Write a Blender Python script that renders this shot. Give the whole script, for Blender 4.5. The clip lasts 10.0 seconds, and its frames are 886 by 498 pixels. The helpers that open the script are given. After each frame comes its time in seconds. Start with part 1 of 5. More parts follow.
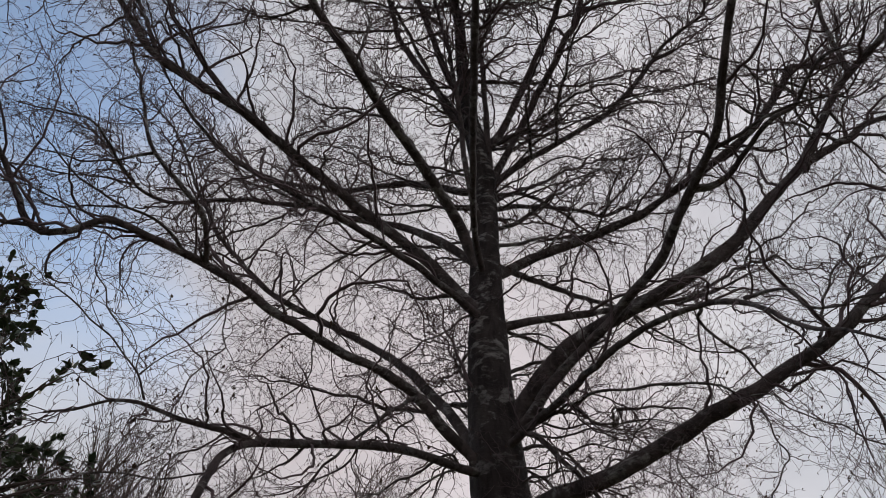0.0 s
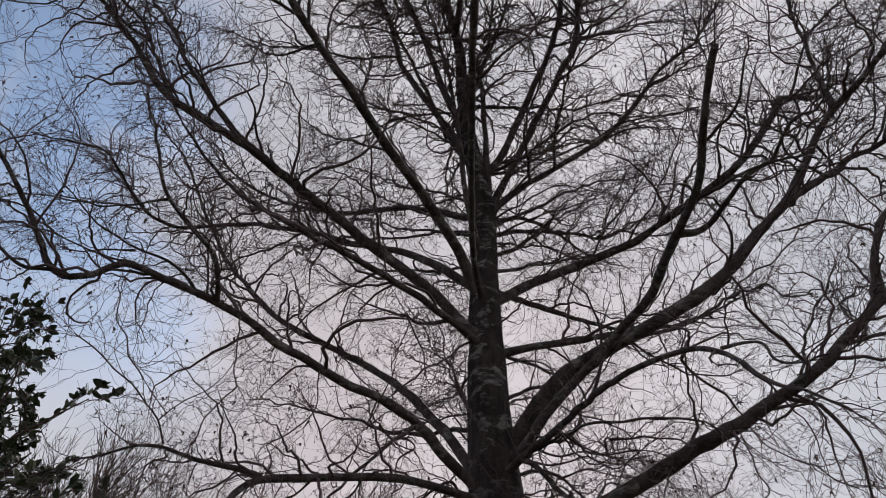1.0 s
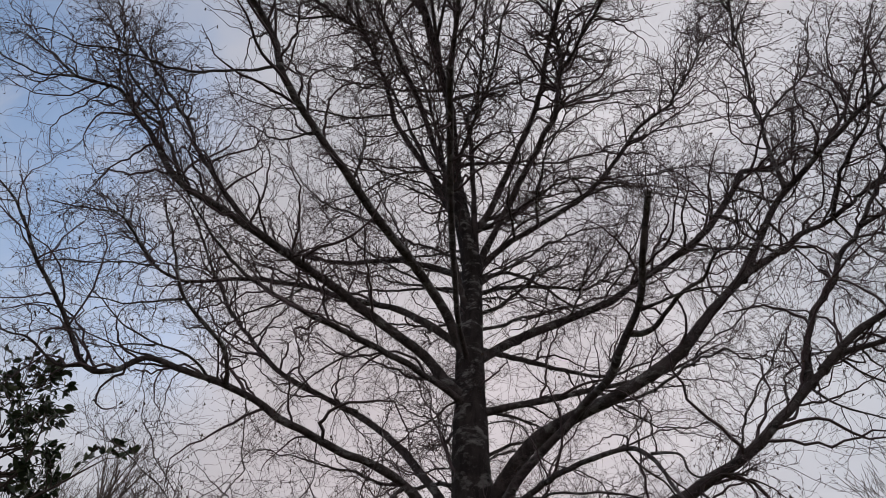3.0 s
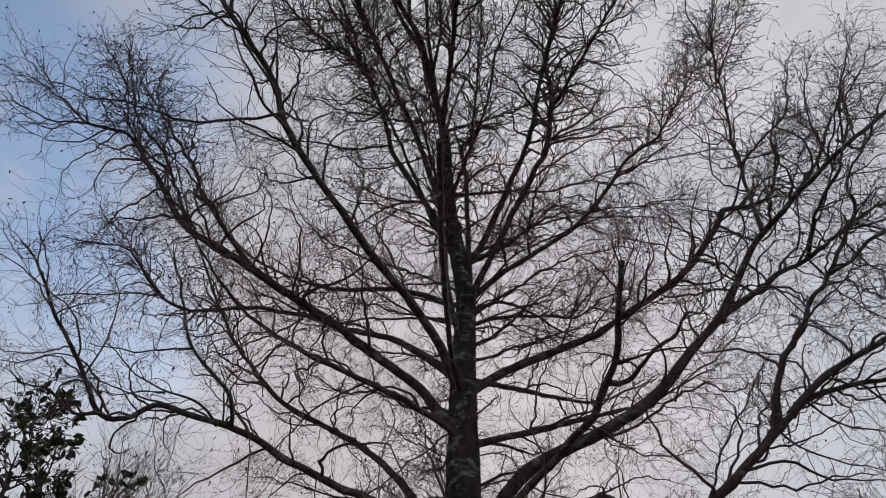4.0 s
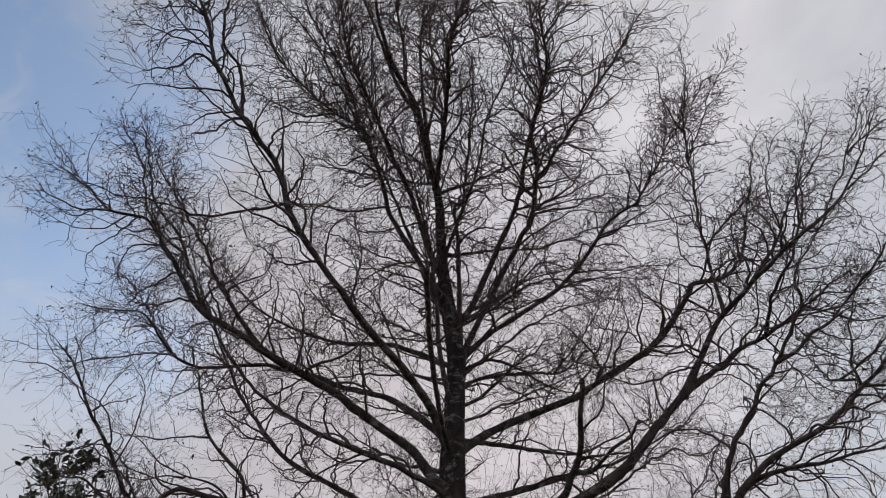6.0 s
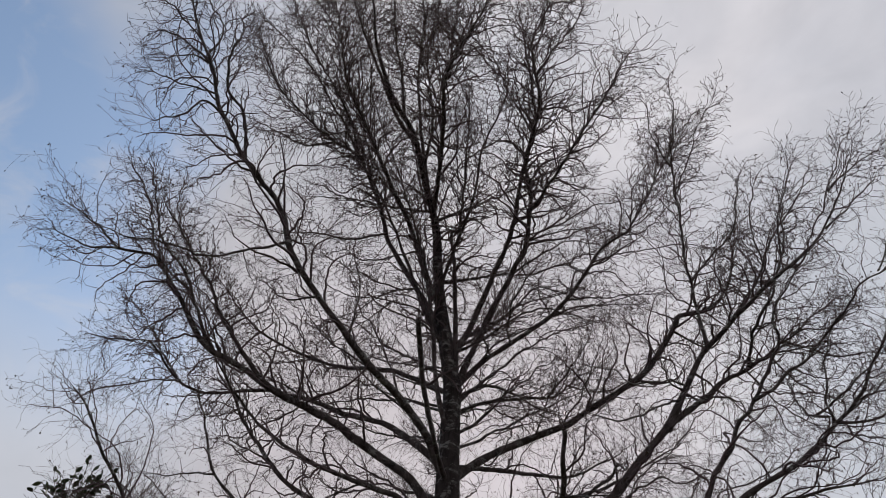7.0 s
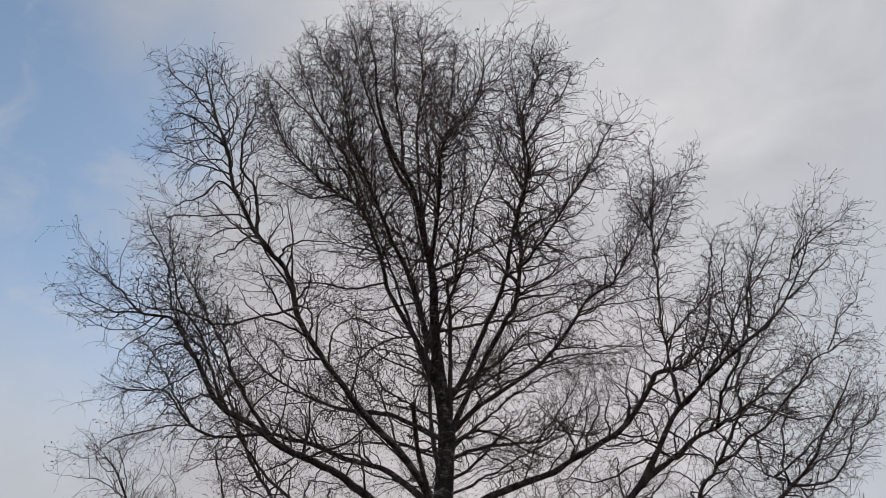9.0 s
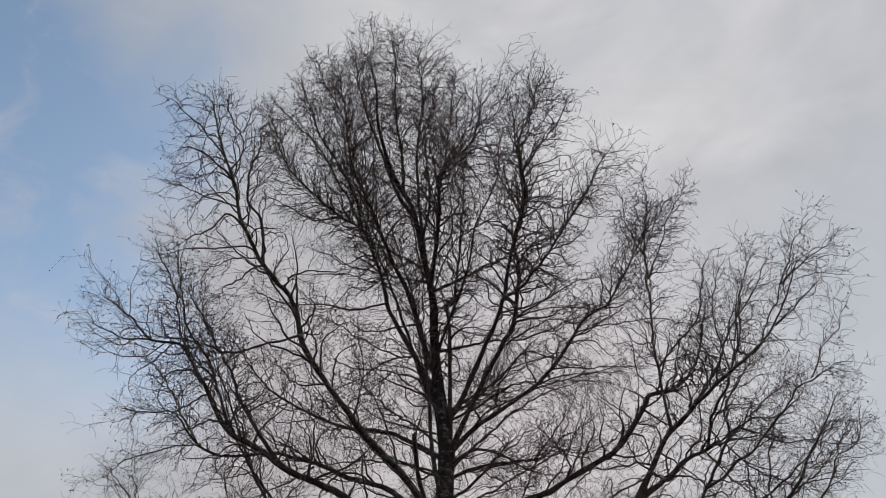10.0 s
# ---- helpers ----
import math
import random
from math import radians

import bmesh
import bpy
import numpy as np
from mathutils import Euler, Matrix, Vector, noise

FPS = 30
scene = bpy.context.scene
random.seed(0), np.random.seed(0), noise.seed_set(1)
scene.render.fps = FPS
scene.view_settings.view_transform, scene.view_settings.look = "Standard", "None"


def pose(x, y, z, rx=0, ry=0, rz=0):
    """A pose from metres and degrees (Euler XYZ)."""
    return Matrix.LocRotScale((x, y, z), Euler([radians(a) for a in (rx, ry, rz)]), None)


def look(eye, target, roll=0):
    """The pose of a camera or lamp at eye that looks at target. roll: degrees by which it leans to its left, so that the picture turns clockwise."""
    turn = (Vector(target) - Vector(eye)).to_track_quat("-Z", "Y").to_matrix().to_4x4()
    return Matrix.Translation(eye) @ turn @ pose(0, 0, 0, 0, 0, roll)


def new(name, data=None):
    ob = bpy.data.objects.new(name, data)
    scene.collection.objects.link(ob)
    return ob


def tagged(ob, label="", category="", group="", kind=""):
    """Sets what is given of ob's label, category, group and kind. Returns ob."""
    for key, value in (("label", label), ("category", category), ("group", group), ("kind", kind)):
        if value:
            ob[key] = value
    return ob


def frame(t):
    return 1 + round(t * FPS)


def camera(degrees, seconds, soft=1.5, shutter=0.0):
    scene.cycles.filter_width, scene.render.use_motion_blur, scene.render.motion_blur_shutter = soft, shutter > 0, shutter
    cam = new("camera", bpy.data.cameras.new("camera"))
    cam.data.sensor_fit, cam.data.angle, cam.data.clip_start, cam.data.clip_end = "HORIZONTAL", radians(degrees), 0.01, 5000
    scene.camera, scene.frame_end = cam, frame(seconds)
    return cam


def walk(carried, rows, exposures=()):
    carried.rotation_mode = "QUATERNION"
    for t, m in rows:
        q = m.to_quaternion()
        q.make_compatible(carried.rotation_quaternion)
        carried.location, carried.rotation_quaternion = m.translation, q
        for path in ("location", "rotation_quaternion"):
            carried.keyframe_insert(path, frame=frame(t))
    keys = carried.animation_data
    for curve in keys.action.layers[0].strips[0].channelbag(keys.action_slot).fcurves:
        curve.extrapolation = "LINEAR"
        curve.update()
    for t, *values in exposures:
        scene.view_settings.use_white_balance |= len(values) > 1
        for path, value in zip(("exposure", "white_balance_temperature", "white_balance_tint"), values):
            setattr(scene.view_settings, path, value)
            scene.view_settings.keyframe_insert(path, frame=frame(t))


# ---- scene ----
cam = camera(68.0, 10.0, soft=0.6)
# seconds, place in metres, turn in degrees
ROWS = [
    (0, 0, 0, 1.6, 137, -0, 0),
    (0.5, 0.0053, -0.1244, 1.5971, 137.269, -0.03, 0.159),
    (1, 0.0202, -0.2541, 1.5948, 137.477, -0.095, 0.276),
    (1.5, 0.044, -0.3974, 1.5863, 137.622, -0.13, 0.274),
    (2, 0.0752, -0.5698, 1.5877, 137.767, -0.151, 0.295),
    (2.5, 0.1095, -0.7653, 1.5835, 137.877, -0.148, 0.368),
    (4, 0.1951, -1.3809, 1.6037, 138.23, -0.042, 0.433),
    (4.5, 0.2134, -1.5948, 1.604, 138.326, 0.002, 0.434),
    (5, 0.2298, -1.8212, 1.6033, 138.476, 0.021, 0.362),
    (5.5, 0.2498, -2.0475, 1.6137, 138.682, 0.001, 0.31),
    (7, 0.3665, -2.6916, 1.6453, 139.125, -0.188, 0.525),
    (7.5, 0.3911, -2.9229, 1.6443, 139.237, -0.249, 0.514),
    (8, 0.4052, -3.1567, 1.6439, 139.347, -0.353, 0.49),
    (8.5, 0.4224, -3.3828, 1.6405, 139.507, -0.354, 0.426),
    (9, 0.4356, -3.5849, 1.6277, 139.609, -0.327, 0.421),
    (9.5, 0.4423, -3.7807, 1.6203, 139.762, -0.319, 0.487),
    (10, 0.4514, -3.9744, 1.6111, 139.902, -0.246, 0.572),
]
walk(cam, [(t, pose(x, y, z, rx, ry, rz)) for t, x, y, z, rx, ry, rz in ROWS],
     ((0, 0.1, 6750, 13.3), (1, 0.09, 6720, 14.8), (2.5, 0.06, 6720, 14.8), (4.5, 0.03, 6630, 13.2), (7, 0.06, 6640, 12.8), (8, 0.03, 6670, 11.3), (9, -0.02, 6660, 9.8), (10, -0.06, 6680, 9.4)))

CLOUD_LIGHT, CLOUD_DARK, CLOUD_LOW, CLOUD_THIN, CLOUD_SHADE = (7.0, 7.0, 7.35, 1), (5.2, 5.4, 5.9, 1), (6.35, 5.95, 6.25, 1), (5.2, 5.75, 6.5, 1), (4.3, 4.65, 5.3, 1)
AIR_GAIN = (1.94, 2.0, 1.87, 1)
FAR_TREES = (
    (-13.8, 24.5, 20.0, 14, 1), (-12.0, 23.8, 17.8, 14, 2), (-16.2, 25.0, 18.4, 14, 3),
    (-11.4, 25.5, 18.6, 14, 10), (-14.8, 26.5, 19.6, 14, 9),
    (-3.3, 24.0, 17.2, 16, 4), (6.3, 25.0, 15.8, 20, 5), (9.4, 24.0, 15.4, 20, 6), (17.4, 24.0, 17.6, 20, 7),
)

# ---- light ----
SUN_UP, SUN_ROUND = 38.0, 25.0  # behind thin cloud, ahead of the camera and a little to its right
world = bpy.data.worlds.new("sky")
scene.world = world
world.use_nodes = True
wt = world.node_tree
wt.nodes.clear()


def wnode(kind, **values):
    n = wt.nodes.new(kind)
    for key, value in values.items():
        n.inputs[key].default_value = value
    return n


def wmath(op, a, b=None, clamp=False):
    n = wt.nodes.new("ShaderNodeMath")
    n.operation, n.use_clamp = op, clamp
    for i, v in enumerate((a, b)):
        if v is None:
            continue
        if isinstance(v, (int, float)):
            n.inputs[i].default_value = v
        else:
            wt.links.new(v, n.inputs[i])
    return n.outputs[0]


def wmix(fac, a, b):
    n = wt.nodes.new("ShaderNodeMix")
    n.data_type = "RGBA"
    for socket, v in ((n.inputs[0], fac), (n.inputs[6], a), (n.inputs[7], b)):
        if isinstance(v, (int, float, tuple)):
            socket.default_value = v
        else:
            wt.links.new(v, socket)
    return n.outputs[2]


def wsmooth(value, low, high):
    n = wt.nodes.new("ShaderNodeMapRange")
    n.interpolation_type = "SMOOTHSTEP"
    n.inputs["From Min"].default_value, n.inputs["From Max"].default_value = low, high
    wt.links.new(value, n.inputs["Value"])
    return n.outputs["Result"]


air = wt.nodes.new("ShaderNodeTexSky")
air.sky_type = "NISHITA"
air.sun_disc = False
air.sun_elevation, air.sun_rotation = radians(SUN_UP), radians(SUN_ROUND)
air.air_density, air.dust_density = 1.0, 1.5
where = wt.nodes.new("ShaderNodeTexCoord").outputs["Generated"]
split = wt.nodes.new("ShaderNodeSeparateXYZ")
wt.links.new(where, split.inputs[0])
stretch = wt.nodes.new("ShaderNodeMapping")
stretch.inputs["Scale"].default_value = (1.0, 1.3, 2.0)
wt.links.new(where, stretch.inputs["Vector"])
soft_cloud = wnode("ShaderNodeTexNoise", Scale=2.2, Detail=5.0, Roughness=0.5, Distortion=0.4)
wt.links.new(stretch.outputs[0], soft_cloud.inputs["Vector"])
fine_cloud = wnode("ShaderNodeTexNoise", Scale=6.0, Detail=6.0, Roughness=0.55, Distortion=0.8)
wt.links.new(stretch.outputs[0], fine_cloud.inputs["Vector"])
# the sheet of cloud ends towards the west, where blue sky shows through a thin veil
edge = wmath("ADD", wmath("MULTIPLY", split.outputs[0], -1.0), wmath("MULTIPLY", wmath("SUBTRACT", soft_cloud.outputs["Fac"], 0.5), 0.55))
gap = wmath("MULTIPLY", wsmooth(edge, 0.28, 0.5), wsmooth(split.outputs[2], 0.42, 0.67), clamp=True)
veil = wmath("MULTIPLY", gap, wmath("SUBTRACT", 1.0, wmath("MULTIPLY", wsmooth(fine_cloud.outputs["Fac"], 0.45, 0.75), 0.5)), clamp=True)
cloud = wmix(wsmooth(soft_cloud.outputs["Fac"], 0.35, 0.7), CLOUD_DARK, CLOUD_LIGHT)
cloud = wmix(wmath("MULTIPLY", wmath("MULTIPLY", wsmooth(split.outputs[2], 0.9, 0.55), wsmooth(wmath("ABSOLUTE", split.outputs[0]), 0.5, 0.12)), 0.8), cloud, CLOUD_LOW)
billow = wt.nodes.new("ShaderNodeMapRange")
billow.inputs["From Min"].default_value, billow.inputs["From Max"].default_value = 0.3, 0.7
billow.inputs["To Min"].default_value, billow.inputs["To Max"].default_value = 0.93, 1.06
wt.links.new(fine_cloud.outputs["Fac"], billow.inputs["Value"])
bright = wt.nodes.new("ShaderNodeVectorMath")
bright.operation = "SCALE"
wt.links.new(cloud, bright.inputs[0])
# the sheet of cloud is duller away from the sun
dull = wmath("SUBTRACT", 1.0, wmath("MULTIPLY", wsmooth(split.outputs[0], 0.1, -0.35), 0.14))
wt.links.new(wmath("MULTIPLY", billow.outputs[0], dull), bright.inputs["Scale"])
# thinner, bluer cloud low down on both sides
thin_cloud = wmath("MULTIPLY", wmath("MULTIPLY", wsmooth(wmath("ABSOLUTE", split.outputs[0]), 0.3, 0.58), wsmooth(split.outputs[2], 0.82, 0.55)), 0.6)
cloud = wmix(thin_cloud, bright.outputs[0], CLOUD_THIN)
# greyer, bluer cloud high up beside the gap
shade = wmath("MULTIPLY", wmath("MULTIPLY", wsmooth(split.outputs[0], 0.0, -0.33), wsmooth(split.outputs[2], 0.7, 0.87)), 0.7)
cloud = wmix(shade, cloud, CLOUD_SHADE)
blue = wt.nodes.new("ShaderNodeMix")
blue.data_type, blue.blend_type = "RGBA", "MULTIPLY"
blue.inputs[0].default_value = 1.0
blue.inputs[7].default_value = AIR_GAIN
wt.links.new(air.outputs[0], blue.inputs[6])
background = wnode("ShaderNodeBackground", Strength=0.1)
wt.links.new(wmix(veil, cloud, blue.outputs[2]), background.inputs["Color"])
wt.links.new(background.outputs[0], wt.nodes.new("ShaderNodeOutputWorld").inputs["Surface"])

lamp = bpy.data.lights.new("sun", "SUN")
lamp.energy, lamp.angle, lamp.color = 0.6, radians(18), (1.0, 0.95, 0.9)
sun = new("sun", lamp)
a, e = radians(SUN_ROUND), radians(SUN_UP)
sun.matrix_world = look(Vector((math.sin(a) * math.cos(e), math.cos(a) * math.cos(e), math.sin(e))) * 60, (0, 0, 0))
scene.view_settings.exposure = 0.0


# ---- materials ----
def material(name, rough=0.85, spec=0.2):
    m = bpy.data.materials.new(name)
    m.use_nodes = True
    b = m.node_tree.nodes["Principled BSDF"]
    b.inputs["Roughness"].default_value = rough
    b.inputs["Specular IOR Level"].default_value = spec
    return m, m.node_tree, b


def noise_node(tree, scale, detail=5.0, rough=0.6, squash=(1, 1, 1), distort=0.0):
    co = tree.nodes.new("ShaderNodeTexCoord")
    mp = tree.nodes.new("ShaderNodeMapping")
    mp.inputs["Scale"].default_value = squash
    tree.links.new(co.outputs["Object"], mp.inputs["Vector"])
    n = tree.nodes.new("ShaderNodeTexNoise")
    for key, v in (("Scale", scale), ("Detail", detail), ("Roughness", rough), ("Distortion", distort)):
        n.inputs[key].default_value = v
    tree.links.new(mp.outputs[0], n.inputs["Vector"])
    return n.outputs["Fac"]


def ramp(tree, fac, *stops):
    r = tree.nodes.new("ShaderNodeValToRGB")
    while len(r.color_ramp.elements) < len(stops):
        r.color_ramp.elements.new(0.5)
    for el, (at, c) in zip(r.color_ramp.elements, stops):
        el.position, el.color = at, (*c, 1)
    tree.links.new(fac, r.inputs[0])
    return r.outputs[0]


def mixed(tree, fac, a, b, blend="MIX"):
    n = tree.nodes.new("ShaderNodeMix")
    n.data_type, n.blend_type = "RGBA", blend
    for socket, v in ((n.inputs[0], fac), (n.inputs[6], a), (n.inputs[7], b)):
        if isinstance(v, (int, float, tuple)):
            socket.default_value = v
        else:
            tree.links.new(v, socket)
    return n.outputs[2]


def bumped(tree, shader, height, strength, distance):
    n = tree.nodes.new("ShaderNodeBump")
    n.inputs["Strength"].default_value, n.inputs["Distance"].default_value = strength, distance
    tree.links.new(height, n.inputs["Height"])
    tree.links.new(n.outputs[0], shader.inputs["Normal"])


def bark_material(name, pale_from, pale_to, dark_below=-10.0, plate=1.0, gloss=0.3):
    """Birch bark: dark rough plates, pale papery patches crossed by lenticels, a little green algae."""
    m, t, b = material(name, 0.75, gloss)
    plates = ramp(t, noise_node(t, 5.5, 6, 0.6, (1, 1, 0.6), 0.6), (0.3, (0.05 * plate, 0.04 * plate, 0.039 * plate)), (0.7, (0.125 * plate, 0.102 * plate, 0.098 * plate)))
    papery = ramp(t, noise_node(t, 5.0, 7, 0.75, (1.3, 1.3, 4)), (0.4, (0.035, 0.031, 0.03)), (0.5, (0.2, 0.19, 0.182)), (0.75, (0.38, 0.365, 0.35)))
    fissure = ramp(t, noise_node(t, 16, 5, 0.65, (1, 1, 0.22), 0.4), (0.4, (0.5, 0.5, 0.5)), (0.55, (1, 1, 1)))
    patch = ramp(t, noise_node(t, 8.0, 8, 0.72, (0.8, 0.8, 1.1), 0.3), (pale_from, (0, 0, 0)), (pale_to, (1, 1, 1)))
    algae = ramp(t, noise_node(t, 2.0, 5, 0.7), (0.55, (0, 0, 0)), (0.78, (0.2, 0.2, 0.2)))
    co = t.nodes.new("ShaderNodeTexCoord")
    sep = t.nodes.new("ShaderNodeSeparateXYZ")
    t.links.new(co.outputs["Object"], sep.inputs[0])
    old = t.nodes.new("ShaderNodeMapRange")
    old.inputs["From Min"].default_value, old.inputs["From Max"].default_value = dark_below, dark_below + 2.2
    old.inputs["To Min"].default_value, old.inputs["To Max"].default_value = 0.25, 1.0
    t.links.new(sep.outputs[2], old.inputs["Value"])
    patch = mixed(t, 1.0, patch, old.outputs[0], "MULTIPLY")
    c = mixed(t, patch, mixed(t, 0.8, plates, fissure, "MULTIPLY"), papery)
    c = mixed(t, algae, c, (0.085, 0.085, 0.055, 1))
    t.links.new(c, b.inputs["Base Color"])
    bumped(t, b, noise_node(t, 28, 7, 0.7, (1, 1, 2.0)), 0.9, 0.03)
    return m


trunk_bark = bark_material("trunk_bark", 0.53, 0.58, 3.0, 0.62, 0.1)
limb_bark = bark_material("limb_bark", 0.52, 0.6, -10.0, 1.15, 0.15)

twig_bark, t, b = material("twig_bark", 0.8, 0.15)
t.links.new(ramp(t, noise_node(t, 2.5, 3), (0.3, (0.085, 0.062, 0.065)), (0.7, (0.135, 0.1, 0.104))), b.inputs["Base Color"])

catkin_skin, t, b = material("catkin_skin", 0.9, 0.1)
t.links.new(ramp(t, noise_node(t, 40, 2), (0.3, (0.03, 0.02, 0.015)), (0.7, (0.09, 0.06, 0.04))), b.inputs["Base Color"])

far_bark, t, b = material("far_bark", 0.9, 0.1)
t.links.new(ramp(t, noise_node(t, 1.2, 4), (0.3, (0.06, 0.048, 0.042)), (0.7, (0.13, 0.1, 0.088))), b.inputs["Base Color"])

holly_leaf, t, b = material("holly_leaf", 0.35, 0.5)
info = t.nodes.new("ShaderNodeNewGeometry")
t.links.new(ramp(t, info.outputs["Random Per Island"], (0.0, (0.02, 0.036, 0.016)), (0.6, (0.045, 0.07, 0.032)), (1.0, (0.1, 0.12, 0.06))), b.inputs["Base Color"])
holly_leaf_single, t, b = material("holly_leaf_single", 0.35, 0.5)
info = t.nodes.new("ShaderNodeObjectInfo")
t.links.new(ramp(t, info.outputs["Random"], (0.0, (0.02, 0.036, 0.016)), (0.6, (0.045, 0.07, 0.032)), (1.0, (0.1, 0.12, 0.06))), b.inputs["Base Color"])

grass, t, b = material("grass", 0.95, 0.1)
c = mixed(t, 0.5, ramp(t, noise_node(t, 0.35, 6), (0.3, (0.06, 0.062, 0.032)), (0.7, (0.11, 0.104, 0.058))), ramp(t, noise_node(t, 14, 6, 0.7), (0.3, (0.05, 0.048, 0.028)), (0.7, (0.14, 0.122, 0.075))))
t.links.new(c, b.inputs["Base Color"])
bumped(t, b, noise_node(t, 40, 4), 0.6, 0.05)


# ---- tools for growing wood ----
rng = np.random.default_rng(7)


def unit(v):
    return v / np.maximum(np.linalg.norm(v, axis=-1, keepdims=True), 1e-9)


def mesh_of(name, verts, faces, mat, smooth=True):
    """A mesh from an array of places and an array of faces of equal size."""
    me = bpy.data.meshes.new(name)
    n, k = faces.shape
    me.vertices.add(len(verts))
    me.vertices.foreach_set("co", verts.astype(np.float32).ravel())
    me.loops.add(n * k)
    me.loops.foreach_set("vertex_index", faces.astype(np.int32).ravel())
    me.polygons.add(n)
    me.polygons.foreach_set("loop_start", np.arange(0, n * k, k, dtype=np.int32))
    me.polygons.foreach_set("use_smooth", np.full(n, smooth))
    me.update(calc_edges=True)
    me.validate()
    me.materials.append(mat)
    return me


def tubes(paths, radii, sides):
    """Tapered tubes along paths (N, P, 3) with radii (N, P): places and four-sided faces."""
    n, p, _ = paths.shape
    tangent = unit(np.gradient(paths, axis=1))
    ref = np.where(np.abs(tangent[:, :1, 2:3]) > 0.8, np.array([1.0, 0.1, 0.0]), np.array([0.05, 0.1, 1.0]))
    side = unit(np.cross(tangent, np.broadcast_to(ref, tangent.shape)))
    up = np.cross(side, tangent)
    ang = np.arange(sides) * 2 * np.pi / sides
    ring = side[:, :, None] * np.cos(ang)[:, None] + up[:, :, None] * np.sin(ang)[:, None]
    verts = paths[:, :, None] + ring * radii[:, :, None, None]
    i = np.arange(n)[:, None, None] * p * sides
    j = np.arange(p - 1)[None, :, None] * sides
    k = np.arange(sides)[None, None, :]
    a, b = i + j + k, i + j + (k + 1) % sides
    faces = np.stack([a, b, b + sides, a + sides], -1).reshape(-1, 4)
    return verts.reshape(-1, 3), faces


def joined(pieces):
    verts, faces, base = [], [], 0
    for v, f in pieces:
        verts.append(v)
        faces.append(f + base)
        base += len(v)
    return np.concatenate(verts), np.concatenate(faces)


def spline(points, n):
    """n places along a smooth line through the points, evenly spaced."""
    p = np.array(points, float)
    p = np.vstack([2 * p[0] - p[1], p, 2 * p[-1] - p[-2]])
    out = []
    for i in range(1, len(p) - 2):
        u = np.linspace(0, 1, 24, endpoint=False)[:, None]
        a, b, c, d = p[i - 1], p[i], p[i + 1], p[i + 2]
        out.append(0.5 * (2 * b + (c - a) * u + (2 * a - 5 * b + 4 * c - d) * u**2 + (3 * b - a - 3 * c + d) * u**3))
    q = np.vstack(out + [p[-2][None]])
    s = np.concatenate([[0], np.cumsum(np.linalg.norm(np.diff(q, axis=0), axis=1))])
    at = np.linspace(0, s[-1], n)
    return np.stack([np.interp(at, s, q[:, i]) for i in range(3)], 1), s[-1]


def sprout(paths, radii, parent, u, length, angle, points, wiggle, lift, thin, tip=0.0016, sidebias=0.0, zig=0.0):
    """Shoots that leave the paths at the shares u of their length."""
    n, p = len(parent), paths.shape[1]
    f = u * (p - 1)
    i = np.minimum(f.astype(int), p - 2)
    w = (f - i)[:, None]
    start = paths[parent, i] * (1 - w) + paths[parent, i + 1] * w
    r = radii[parent, i] * (1 - w[:, 0]) + radii[parent, i + 1] * w[:, 0]
    along = unit(paths[parent, i + 1] - paths[parent, i])
    out = rng.normal(size=(n, 3))
    out[:, 2] = out[:, 2] * (1 - sidebias) + 0.25
    out = unit(out - (out * along).sum(1, keepdims=True) * along)
    way = unit(along * np.cos(angle)[:, None] + out * np.sin(angle)[:, None])
    step = (length / (points - 1))[:, None]
    line = [start]
    turn = rng.normal(size=(n, 3)) * wiggle * 0.5
    across = unit(np.cross(way, rng.normal(size=(n, 3)))) * zig
    for k in range(points - 1):
        line.append(line[-1] + way * step)
        turn = turn * 0.3 + rng.normal(size=(n, 3)) * wiggle
        bend = rng.uniform(0.3, 1.7, (n, 1)) * (1 if k % 2 else -1)
        way = unit(way + turn + across * bend + np.array([0, 0, 1.0]) * lift[:, None])
    line = np.stack(line, 1)
    base = np.minimum(r * 0.62, thin * (0.35 + length))
    base = np.maximum(base, tip * 1.2)
    taper = np.linspace(1, 0, points)[None] ** 0.8
    return line, tip + (base[:, None] - tip) * taper


def catkins(places, sizes):
    """Small hanging spindles: places and faces."""
    n = len(places)
    axis = unit(rng.normal(size=(n, 3)) * 0.5 + np.array([0, 0, -1.0]))
    t_ = np.array([0.0, 0.4, 1.0])
    path = places[:, None] + axis[:, None] * (sizes[:, None, None] * t_[None, :, None])
    rad = sizes[:, None] * np.array([0.05, 0.23, 0.04])[None]
    return tubes(path, rad, 3)


def part(name, me, parent, label="", kind=""):
    ob = new(name, me)
    ob.parent = parent
    return tagged(ob, label=label, kind=kind)


FILLED = np.zeros((64, 64, 64))  # how much wood each 0.3 m cell of the crown already holds


def cells(places):
    at = np.floor(places / 0.3).astype(int) + np.array([32, 32, 0])
    at = np.clip(at, 0, 63)
    return at[..., 0], at[..., 1], at[..., 2]


